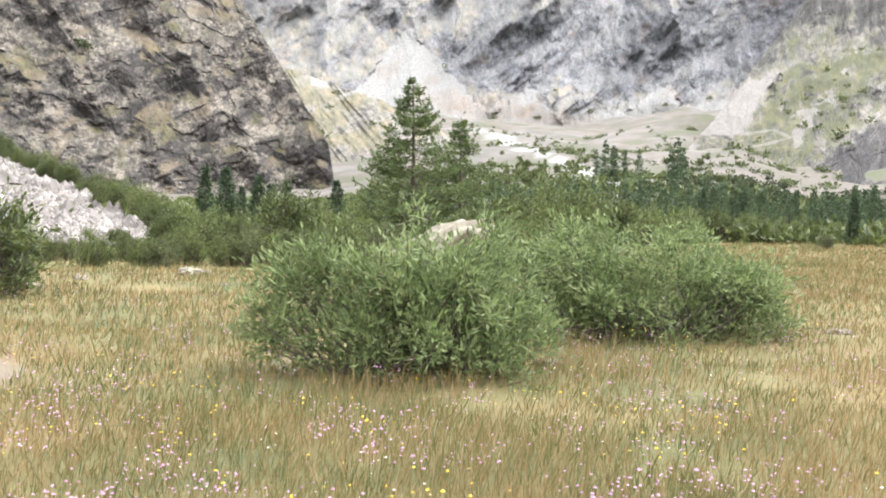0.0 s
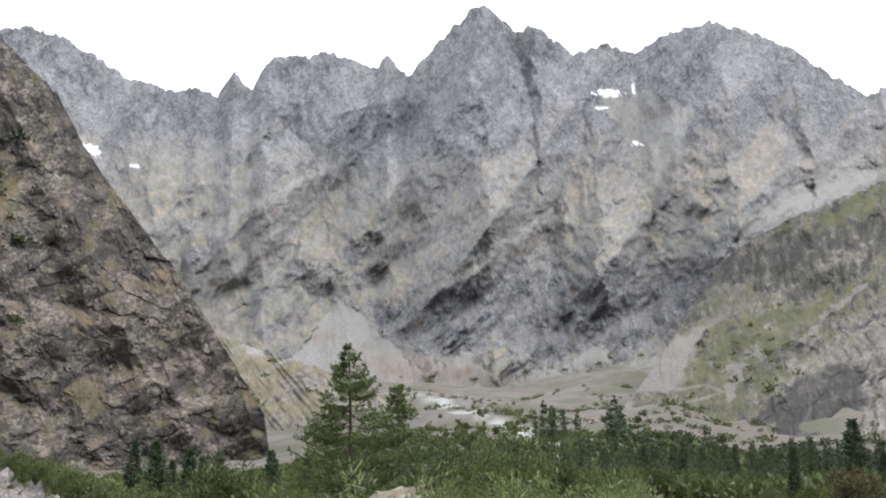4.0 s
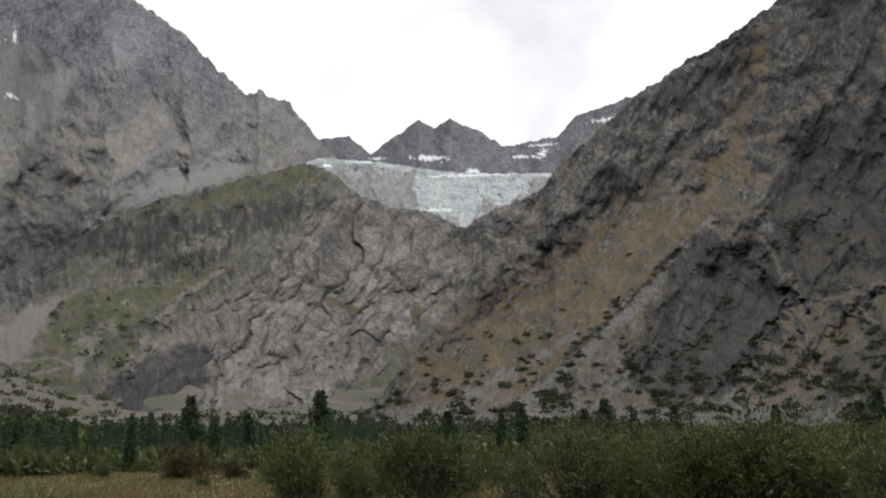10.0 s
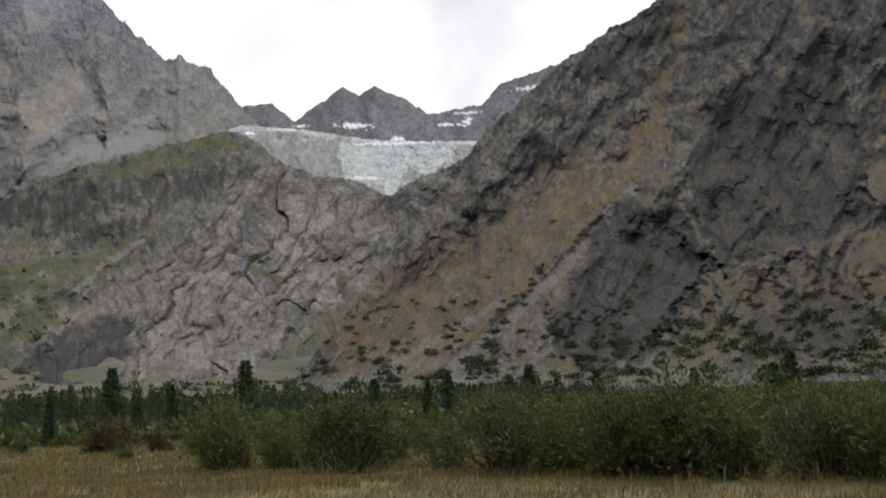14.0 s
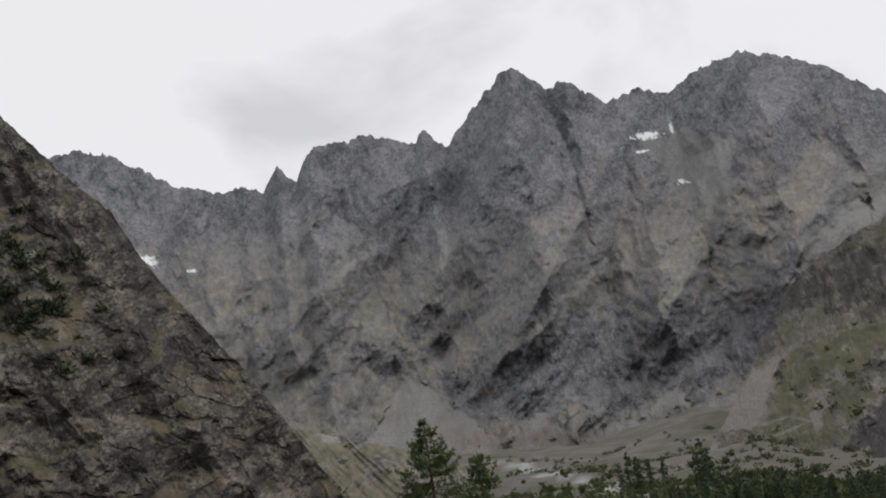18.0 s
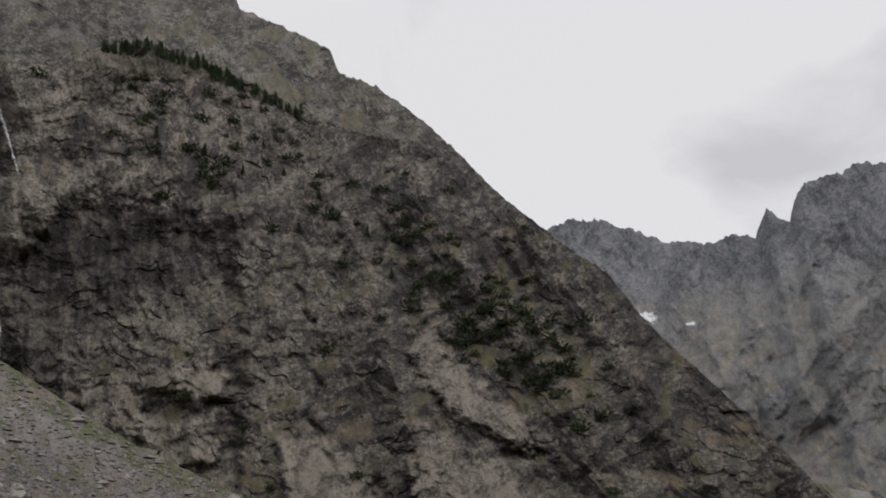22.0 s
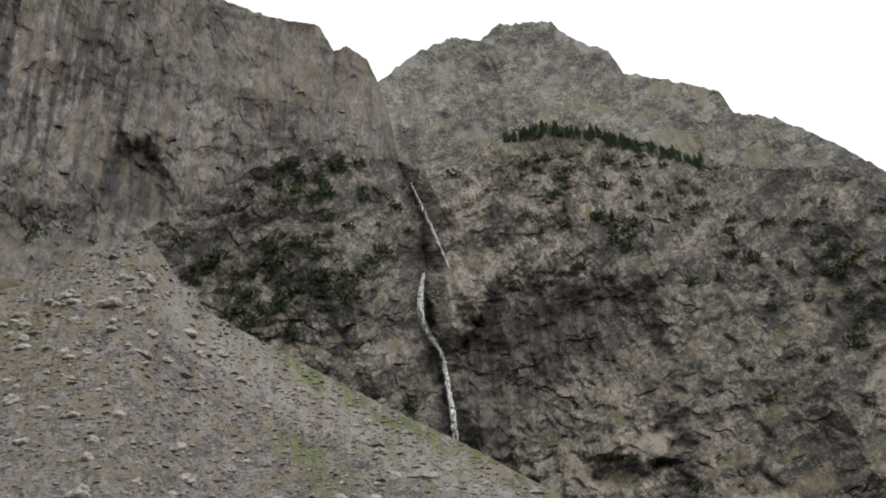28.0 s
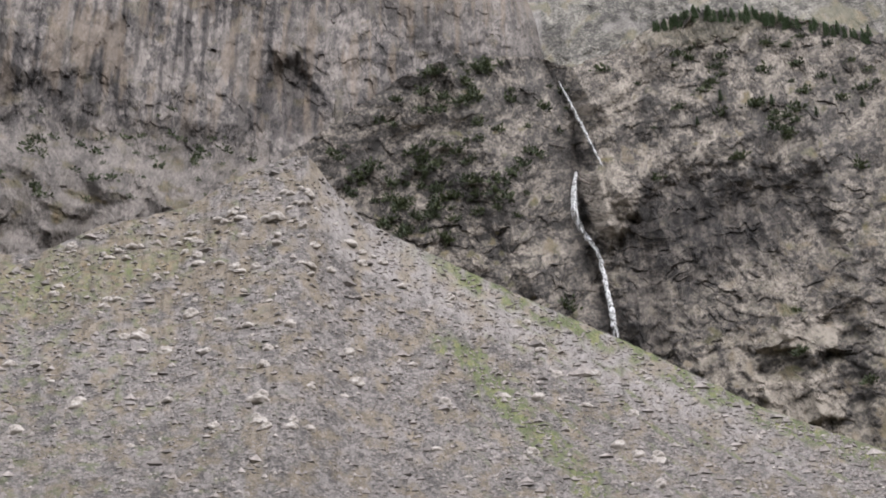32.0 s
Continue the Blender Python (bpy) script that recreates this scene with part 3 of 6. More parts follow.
PALE_SLABS = ([(-30.9, 17.2), (-29.6, 18.4), (-27.1, 15.6), (-24.3, 12.8), (-23.4, 11.2), (-24.8, 11.3), (-27.9, 13.4), (-30.0, 15.2)], [(-31.0, 13.6), (-28.6, 12.4), (-25.2, 9.6), (-23.6, 8.0), (-27, 7.6), (-31, 8.4)],
              [(-46.1, 15.5), (-44.3, 17.0), (-41.4, 16.2), (-41.8, 15.2), (-43.2, 14.8)], [(-46.8, 14.2), (-44, 13.6), (-42.2, 14.0), (-42.0, 11.4), (-45, 11)],
              [(-55.3, 25.9), (-53.2, 26.6), (-51.7, 25.3), (-52.1, 23.6), (-53.8, 22.3), (-54.9, 23.0)], [(-38.8, 12.8), (-36, 12.6), (-33.5, 10.5), (-33, 8.6), (-38, 9)])


def cliff_relief(az, el, s, r):
    far = 480 + 0 * az
    k = smooth(-40, -30, az)
    pale = np.clip(sum(area(az, el, p, 0.3, 20 + i, 0.4) for i, p in enumerate(PALE_SLABS)), 0, 1)
    d = -crags(az, el, far, 9.0, 3.4, 0.12, 100, 1.15, 1.0) * (1 - k) - crags(az, el, far, 9.0, 3.2, 0.45, 120, 1.1, 0.6) * k * (1 - 0.3 * pale)
    d = d - tent(az, el, [(-64, 33), (-61, 28), (-59.5, 22), (-58, 18)], 5.0, 30) - 9 * pale
    d = d + tent(az, el, FALL_LINE, 1.5, 26) - 14 * dent(az, el, -53.3, 24.6, 1.2, 2.0)
    d = d + 9 * area(az, el, RECESS, 0.6, 16, 1.2)
    d = d - 5 * smooth(LIP(az) + 0.7, LIP(az) - 0.5, el + 0.35 * fbm(az * 1.2, el * 0.2, 3, 109)) * smooth(12, 20, el) * smooth(-55.5, -53, az) * smooth(-37, -41, az)
    edge = az - CORNER(el) + 0.35 * fbm(el * 0.9, az * 0, 3, 106)
    d = d - 10 * smooth(-0.2, 0.5, edge) * smooth(-33, -39.5, az) * smooth(28, 26, el) 
    d = d + 6 * smooth(0.5, 0.0, np.abs(az + 36.8 + 0.1 * (el - 18) + 0.7 * fbm(el * 0.4, az * 0, 3, 107))) * smooth(26, 20, el)
    for rib in ([(-36, 27), (-33, 22), (-31.5, 16), (-31, 9)], [(-30, 26), (-26, 20), (-22, 14), (-19, 8)], [(-24, 24.5), (-20, 18.5), (-16, 12), (-13, 6)]):
        d = d - tent(az, el, rib, 2.4, 16)
    return d


CLIFF = Slope([(-76, 10), (-60, 8), (-45, 3), (-30, -1), (-6, -1)],
              [(-76, 26), (-74, 27.5), (-71, 29.5), (-67, 32), (-63, 33.4), (-58, 33), (-55.5, 32.2), (-52, 33), (-49.5, 34), (-47, 34.4), (-43.7, 33.7),
               (-40, 32.4), (-37, 31.1), (-33, 29.7), (-29.5, 29.2), (-27.1, 28.4), (-24.4, 25.7), (-21.8, 23.4), (-20.2, 22.0), (-18.4, 20.6), (-16.9, 18.1),
               (-15.3, 16), (-13.3, 13.6), (-11.7, 11.7), (-10.2, 9.5), (-8.8, 7.4), (-7.5, 5.3), (-6.4, 3.5), (-6, 1)],
              [(-76, 400), (-55, 400), (-40, 330), (-25, 330), (-6, 430)], [(-76, 520), (-55, 600), (-40, 620), (-25, 640), (-15, 560), (-6, 450)],
              cliff_relief, 1.1, 0.12, 11)


def cliff_masks(az, el, s, r):
    far = 480 + 0 * az
    k = smooth(-40, -30, az)
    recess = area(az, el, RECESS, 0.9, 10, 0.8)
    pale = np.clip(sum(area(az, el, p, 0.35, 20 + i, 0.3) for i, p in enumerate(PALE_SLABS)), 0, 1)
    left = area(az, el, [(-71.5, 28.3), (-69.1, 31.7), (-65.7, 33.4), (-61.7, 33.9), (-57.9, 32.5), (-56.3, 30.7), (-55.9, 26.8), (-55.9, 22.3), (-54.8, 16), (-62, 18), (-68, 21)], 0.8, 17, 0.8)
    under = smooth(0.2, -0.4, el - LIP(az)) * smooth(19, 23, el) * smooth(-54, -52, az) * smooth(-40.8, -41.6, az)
    benches = smooth(0.66, 0.86, CLIFF.flat + 0.2 * fbm(az * 1.4, el * 1.4, 4, 31))
    veg = benches * (0.18 + 0.75 * smooth(0.05, 0.5, fbm(az * 0.35, el * 0.35, 4, 32) + 0.5 * blob(az, el, -26, 20, 6, 6, -0.8, 6) + 0.55 * blob(az, el, -45, 30, 11, 3, 0, 7) + 0.45 * left))
    veg = np.maximum(veg, 0.3 * blob(az, el, -44, 33.2, 8, 0.8, -0.3, 9))
    rust = 0.6 * benches * smooth(0.1, 0.5, fbm(az * 0.5 + 3, el * 0.5, 4, 37))
    lines = smooth(-0.1, 0.4, fbm(az * 2.6, el * 0.35, 4, 36))
    # Fall and recess are wet; shade of recess and lip is painted in
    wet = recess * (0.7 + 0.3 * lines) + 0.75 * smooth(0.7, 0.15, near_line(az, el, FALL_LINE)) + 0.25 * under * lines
    # The corner's shadow is painted on as a dark strip beside it
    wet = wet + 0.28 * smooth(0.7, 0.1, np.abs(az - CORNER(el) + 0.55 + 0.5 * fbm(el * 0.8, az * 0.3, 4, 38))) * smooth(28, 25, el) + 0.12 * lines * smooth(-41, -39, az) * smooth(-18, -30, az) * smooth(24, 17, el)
    # Up-facing rock painted paler, steep rock darker, as sky light would
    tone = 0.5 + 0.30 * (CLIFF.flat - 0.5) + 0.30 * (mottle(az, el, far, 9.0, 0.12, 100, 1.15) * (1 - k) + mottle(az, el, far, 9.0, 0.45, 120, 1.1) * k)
    tone = tone + 0.42 * pale - 0.06 * left + 0.05 * smooth(27, 30, el) * smooth(-58, -54, az) - 0.21 * smooth(-41, -30, az)
    bare = (1 - np.clip(wet, 0, 1)) * (1 - 0.8 * pale)
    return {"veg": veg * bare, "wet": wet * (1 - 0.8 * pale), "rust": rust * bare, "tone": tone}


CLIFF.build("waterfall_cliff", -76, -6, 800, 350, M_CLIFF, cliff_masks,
            "brown-grey broken rock cliff with damp recess, painted-in shade and scattered bushes", "cliff")


def upper_relief(az, el, s, r):
    d = sum(tent(az, el, rib, 3.5, 55) for rib in ([(-53, 39.5), (-55, 35), (-56, 31)], [(-48, 40), (-48, 36), (-46, 32)], [(-42, 37.8), (-42.5, 34.5), (-42, 31)], [(-35, 34.5), (-36.5, 31.5), (-36, 28)], [(-31.5, 32), (-31, 29)]))
    return -d - crags(az, el, 1000 + 0 * az, 20, 6.0, 0.5, 140, 0.8)


UPPER = Slope([(-64, 26), (-40, 26), (-18, 14)],
              [(-64, 36), (-60.5, 36), (-58.5, 37.2), (-57.2, 38), (-55.6, 38.9), (-53.1, 39.6), (-51, 39.4), (-49.5, 40.2), (-45.8, 40), (-44.9, 39.2),
               (-42, 37.9), (-41.1, 36.6), (-37.3, 35.4), (-35.1, 34.5), (-34.5, 33.2), (-32.0, 32.4), (-29.5, 30.7), (-27.1, 28.6), (-24.4, 25.7), (-21.8, 23.2), (-18, 19)],
              [(-64, 720), (-18, 720)], [(-64, 1200), (-45, 1300), (-18, 900)], upper_relief, 1.0, 0.14, 15)
# UPPER.flat in tone puts light from above into the rock colour
UPPER.build("upper_mountain", -63, -19, 330, 110, M_UPPER,
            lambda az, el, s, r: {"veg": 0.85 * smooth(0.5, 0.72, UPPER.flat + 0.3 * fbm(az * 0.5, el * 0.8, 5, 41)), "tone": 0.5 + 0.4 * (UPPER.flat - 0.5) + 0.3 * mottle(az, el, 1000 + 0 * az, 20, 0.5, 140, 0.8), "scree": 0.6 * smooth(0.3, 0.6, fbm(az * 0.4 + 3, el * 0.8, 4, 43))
                                  + 0.8 * blob(az, el, -58.5, 34, 1.3, 2.0, 0.3, 44, 0.3)},
            "rounded olive-grey rock summit above the waterfall cliff", "mountain")


ALCOVE = [(-75.6, 32.1), (-73.8, 32.9), (-71.8, 30.8), (-71.7, 28.6), (-75.0, 28.2), (-76.2, 30)]


def side_relief(az, el, s, r):
    d = -crags(az, el, 620 + 0 * az, 12, 5.4, -0.1, 160, 1.2, 0.8) + 12 * area(az, el, ALCOVE, 0.3, 58, 0.4)
    d = d + 45 * dent(az, el, -74, 31.2, 2.8, 2.4, -0.4) - 40 * smooth(27.5, 25, el) * smooth(-74, -80, az)
    return d - 70 * smooth(-66, -72, az) * smooth(38, 30, el)


SIDE = Slope([(-100, 12), (-80, 16), (-57, 24)],
             [(-100, 44), (-85, 44), (-76, 43), (-70.2, 41.2), (-66.7, 40.6), (-62.8, 40.3), (-61.7, 38.9), (-60.8, 39.2), (-59.3, 38.6), (-58.5, 37.2), (-57.6, 35), (-57, 32)],
             [(-100, 430), (-57, 640)], [(-100, 760), (-75, 820), (-57, 980)], side_relief, 0.8, 0.10, 17)
# Wall tone: shading by steepness in the colour, plus random blocks
SIDE.build("side_wall", -100, -57.2, 420, 220, M_WALL,
           lambda az, el, s, r: {"veg": 0.8 * smooth(0.3, 0.7, fbm(az * 0.5, el * 1.1, 5, 51)) * smooth(29, 25, el) + 0.4 * smooth(0.4, 0.8, fbm(az * 0.6, el, 4, 52)),
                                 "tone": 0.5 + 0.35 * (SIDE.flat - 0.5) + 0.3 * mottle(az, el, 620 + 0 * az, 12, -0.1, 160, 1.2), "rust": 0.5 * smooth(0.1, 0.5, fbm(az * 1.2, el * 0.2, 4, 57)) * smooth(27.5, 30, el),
                                 # The alcove is darkened as a whole, the wall in vertical streaks
                                 "wet": 0.85 * area(az, el, ALCOVE, 0.5, 53, 0.3) + 0.9 * smooth(0.0, 0.35, fbm(az * 1.7, el * 0.12, 4, 54)) * smooth(28.0, 29.5, el) * smooth(-71, -77, az) + 0.1,
                                 "scree": 0.2 * smooth(33, 37, el + 0.2 * (az + 66)) + 0.3 * smooth(28.6, 26.4, el + 0.8 * fbm(az * 0.8, el, 3, 56)) + 0.3 * smooth(0.2, 0.5, fbm(az * 0.9 + 4, el * 0.2, 4, 55))},
           "tall grey rock wall with rusty and dark vertical streaks", "cliff")


# ---- the debris cone at the foot of the left massif ----
def cone_relief(az, el, s, r):
    x, y = r * np.sin(np.radians(az)), r * np.cos(np.radians(az))
    return 0.02 * r * fbm(az * 0.35, s * 2.0, 3, 171) * (1 - s) + 0.010 * r * ridged(az * 0.8, s * 1.2, 3, 172) * smooth(0, 0.2, s) - 0.004 * r * fbm(x / 4, y / 4, 3, 173)


CONE = Slope([(-104, -1.5), (-60, -2.2), (-40, -2.2), (-24, -2.0), (-15, -2.3)],
             [(-104, 19), (-90, 20.4), (-88, 20.6), (-84.8, 22.6), (-80, 24.1), (-76.5, 26.4), (-74.4, 27.2), (-72.8, 27.6), (-71, 25.6), (-69.1, 23.9), (-65.1, 22.1),
              (-60, 19.7), (-56.5, 18.0), (-53.4, 16.5), (-50.6, 14.9), (-46.6, 12.5), (-40.4, 9.5), (-32, 5.8), (-23.8, 2.7), (-21.1, 1.5), (-18.2, 0.2), (-16, -0.7), (-15, -2.3)],
             [(-104, 34), (-60, 36), (-30, 40), (-15, 46)],
             [(-104, 350), (-80, 365), (-72, 362), (-66, 335), (-60, 300), (-50, 240), (-40, 175), (-30, 118), (-24, 92), (-18, 66), (-15, 52)],
             cone_relief, 1.55, 0.06, 19)


def cone_masks(az, el, s, r):
    edge = CONE.crest(az) - el
    veg = smooth(1.0, 0.3, np.abs(edge - 0.45)) * smooth(-68, -62, az) * smooth(-0.3, 0.2, fbm(az * 1.1, el * 1.1, 3, 63) + 0.1)
    strip = smooth(1.3, 0.5, np.abs(az + 61.0 + 0.95 * (el - 13.9) + 0.8 * fbm(az * 0.7, el * 0.9, 3, 62))) * smooth(6, 9, el) * smooth(18, 16.5, el)
    veg = veg + 1.3 * strip * smooth(-0.5, 0.0, fbm(az * 2.2, el * 2.2, 4, 61))
    veg = veg + 0.7 * smooth(0.3, 0.6, fbm(az * 1.4 + 1.6 * el, el * 0.7, 5, 67)) * smooth(-66, -58, az) + 0.6 * smooth(0.35, 0.7, fbm(az * 1.2, el * 1.9, 5, 64) + 0.25 * smooth(-80, -88, az)) * smooth(-72, -77, az)
    tan = area(az, el, [(-92, 18.2), (-88, 20.0), (-83, 21.5), (-78.5, 22.6), (-80.5, 20.4), (-84, 19.0), (-88, 17.6)], 0.9, 69, 0.6)
    veg = veg + 0.75 * tan * smooth(-0.4, 0.1, fbm(az * 1.6, el * 1.8, 4, 70))
    pale = 0.75 * smooth(2.2, 0.8, np.abs(edge - 1.6) + 0.7 * fbm(az * 1.2, el * 1.2, 3, 68)) * smooth(-74, -71, az) * smooth(-40, -50, az)
    rust = 0.5 * tan + 0.55 * smooth(0.0, 0.5, fbm(az * 0.7, el * 0.9, 4, 71) + 0.3 * smooth(-70, -78, az) * smooth(15, 19, el))
    return {"veg": veg, "rust": rust * (1 - np.clip(veg, 0, 1)), "scree": pale + 0.5 * smooth(0.1, 0.6, fbm(az * 1.3, el * 1.6, 5, 65))}


CONE.build("scree_cone", -104, -15.1, 480, 220, M_CONE, cone_masks, "wide grey scree cone with loose stones and thin green strips", "scree slope")


# ---- the back range ----
def spur(az, el, a0, e0, left, right, amp):
    """A pyramid buttress with its head at (a0, e0): it stands out further the lower it gets, and its flanks open downwards."""
    k = np.maximum(e0 - el, 0)
    wob = 0.5 * fbm(az * 0.4, el * 0.4, 4, int(a0 * 3) + 200) * smooth(0, 2, k)
    x = az - a0 + wob
    w = np.where(x < 0, 0.12 + left * k, 0.12 + right * k)
    return -amp * np.clip(1 - np.abs(x) / w, 0, 1) * np.clip(k / 7, 0, 1) ** 0.8


def ribs(az, el):
    """Ribs and gullies that run down to the left across the range."""
    c = az - 0.85 * el + 0.7 * fbm(az * 0.35, el * 0.35, 3, 216)
    return 0.75 * ridged(c / 2.6, el / 11, 3, 217) + 0.25 * ridged(az / 1.1, el / 2.5, 3, 218)


def climb(az, el, period, slope, seed):
    """Steps of the slope that climb to the right."""
    c, s = math.cos(radians(slope)), math.sin(radians(slope))
    return (el * c - az * s + 1.1 * fbm(az * 0.35, el * 0.35, 4, seed) + 0.16 * facets(az * 2.2, el * 0.8, seed + 4, 1.0)) / period


HEADS = ((13.2, 20.8, 0.75, 0.5, 620), (20.8, 21.8, 0.7, 0.9, 700), (25.0, 19.5, 0.3, 0.6, 420), (6.7, 26.6, 0.75, 0.55, 560), (-6.4, 23.4, 0.9, 0.4, 520), (0.6, 23.8, 0.35, 0.5, 320),
         (9.9, 25.1, 0.3, 0.6, 260), (-13, 20.5, 0.8, 0.6, 420), (-18.5, 23.4, 0.6, 0.6, 420), (-9, 17, 0.9, 0.5, 380), (3.5, 16.5, 1.0, 0.5, 420), (9.5, 15, 1.0, 0.5, 420),
         (16.6, 15.5, 0.9, 0.5, 420), (-1.5, 14.5, 0.9, 0.7, 380))
FANS = ((-2.0, 10.3, -5.5, 2.2, 6.0), (12.9, 7.3, 9.0, 14.0, 4.6), (5.0, 7.0, 2.5, 7.0, 5.0))
RAMP = [(19.5, 8.3), (17.6, 6.0), (17.0, 4.2), (11.5, 4.2), (13.5, 5.3), (17, 7.2)]


def debris(az, el):
    """Where loose stones lie on the range and the hill before it."""
    d = sum(fan(az, el, *f, k + 1) for k, f in enumerate(FANS)) + area(az, el, RAMP, 0.25, 4)
    return np.clip(d + area(az, el, [(21.8, 13.6), (25.2, 15.6), (27.8, 16.2), (28.8, 15.4), (25.3, 13.9)], 0.5, 5), 0, 1)


STEEP = [(-1.4, 8.6), (0.7, 9.4), (3.2, 10.4), (6.2, 11.4), (8.5, 12.4), (13.2, 11.6), (15.2, 12.0), (17, 11.0), (19.1, 11.4), (20.1, 12.5), (24.5, 11.8), (27.0, 12.7), (29.2, 13.2), (30.3, 12.7), (28.6, 10.1),
         (24.4, 9.7), (19.9, 9.0), (18.9, 8.0), (16.0, 6.8), (13.0, 5.4), (12.4, 6.9), (10.8, 6.2), (8.8, 6.4), (6.5, 7.6), (4.6, 6.6), (1.4, 6.9)]
BOWL = [(13.5, 21.3), (15.0, 18.6), (16.6, 16.6), (18.2, 17.4), (18.9, 20.0), (16.1, 21.0)]
LEDGES = ([(-10.0, 10.3), (-5.5, 12.1), (-2.1, 14.5), (3.1, 18.2)], [(-1.9, 10.3), (1.9, 12.4), (6.5, 14.7), (9.5, 18.3)], [(6.5, 10.8), (8.5, 13.7), (12.2, 14.7), (17.0, 16.5)],
          [(-14, 13.5), (-9, 14.4), (-6, 16), (-3.4, 17.6)], [(15.1, 10.1), (16.5, 12.0), (18.4, 14.2)], [(-12, 17.6), (-8, 18.6), (-5.8, 20)])
HEAD_A = [(12.3, 21.3), (10.2, 19.9), (8.9, 18), (7.2, 15.7), (5.2, 12.8), (11, 13.5), (15.3, 15.5), (15, 17.9), (14.4, 19.5)]
HEAD_B = [(21.9, 21.1), (19.5, 20), (18.7, 17.7), (16.6, 15.9), (14.4, 13.2), (20, 14), (28.6, 16), (28.7, 18.1), (27.6, 19.7)]
SPINES = (([(12.3, 21.3), (9.5, 17.6), (7.0, 14.6), (4.6, 11.6), (2.4, 9.2)], 3.0, 230), ([(21.9, 21.1), (19.0, 18.0), (16.4, 14.6), (13.6, 11.8), (11.6, 8.6)], 3.2, 250), ([(6.7, 26.4), (5.6, 22.4), (3.0, 18.6), (0, 15.2), (-2.6, 12.4)], 3.0, 240),
          ([(2.0, 21.7), (-2.4, 20.6), (-3.6, 18.2), (-6.6, 15.8), (-9.4, 12.6)], 2.6, 200), ([(-6.2, 23.4), (-7.6, 20), (-10.5, 16.6), (-13, 13.6)], 2.6, 190), ([(9.9, 25.0), (9.4, 22), (8.0, 19)], 1.8, 130),
          ([(20.3, 24.2), (18.6, 22.2), (17.6, 20.4)], 1.6, 120), ([(25.2, 21.8), (24.6, 18), (22, 14.6), (19.8, 11.6)], 2.6, 180), ([(-14.6, 21.6), (-16, 18), (-18, 14)], 2.6, 180))


def shelf(az, el):
    """Where the slope stands between one climbing bench (1) and the next riser (0)."""
    h = (0.857 * el - 0.515 * az + 0.55 * fbm(az * 0.3, el * 0.3, 4, 219) + 0.12 * facets(az * 1.6, el * 1.2, 223, 1.0)) / 1.9
    return h - np.floor(h)


def range_relief(az, el, s, r):
    calm = 1 - 0.9 * debris(az, el)
    low = smooth(20, 16, el)
    d = -crags(az, el, 2400 + 0 * az, 22, 6.5, 0.3, 210, 1.5, 0) * (0.6 + 0.5 * s) * calm - 22 * ribs(az, el) * calm
    d = d + 42 * (smooth(0.55, 1.0, shelf(az, el)) - shelf(az, el)) * low * calm - 6 * area(az, el, STEEP, 0.8, 6, 0.5) * calm
    d = d + np.minimum.reduce([-tent(az, el, *p) for p in SPINES]) * smooth(7, 12, el) - 16 * debris(az, el) - 70 * np.maximum(area(az, el, HEAD_A, 0.3, 7, 0.5), area(az, el, HEAD_B, 0.3, 8, 0.5)) * smooth(13, 16, el)
    out = np.minimum.reduce([spur(az, el, *h) for h in HEADS]) * np.clip((r - 1250) / 1500, 0, 1)
    return (d + out) * smooth(3.0, 6.5, el)


RANGE = Slope([(-26, 2.5), (36, 2.5)],
              [(-26, 23), (-21.5, 23.5), (-20, 23.8), (-18, 23.4), (-16.1, 22.5), (-14.6, 21.8), (-11.7, 21.3), (-10.7, 21.7), (-9.6, 21.1), (-8.6, 22.6), (-7.5, 21.6),
               (-6.9, 22.8), (-6.2, 23.5), (-2.8, 23.9), (0, 23.0), (0.6, 23.8), (2, 22.7), (4.5, 25.1), (5.8, 26.1), (6.7, 26.6), (8.7, 24.9), (9.9, 25.2), (12, 23.5),
               (14.3, 23.8), (15.8, 23.1), (17.9, 24.1), (20.3, 24.4), (22.7, 23.5), (25.2, 22), (28.4, 19.2), (29.2, 19.5), (31, 18.9), (32, 17.6), (33, 16.4), (36, 14)],
              [(-26, 1250), (36, 1250)], [(-26, 3900), (6, 3700), (36, 4100)], range_relief, 0.8, 0.24, 21)


def hillside(flat, az, el, seed):
    """Grass on the benches, dark upright rock on the risers."""
    f = flat + 0.22 * fbm(az * 0.8, el * 0.9, 5, seed) + 0.10 * fbm(az * 5, el * 3, 3, seed + 6)
    return smooth(0.40, 0.58, f), smooth(0.34, 0.16, f)


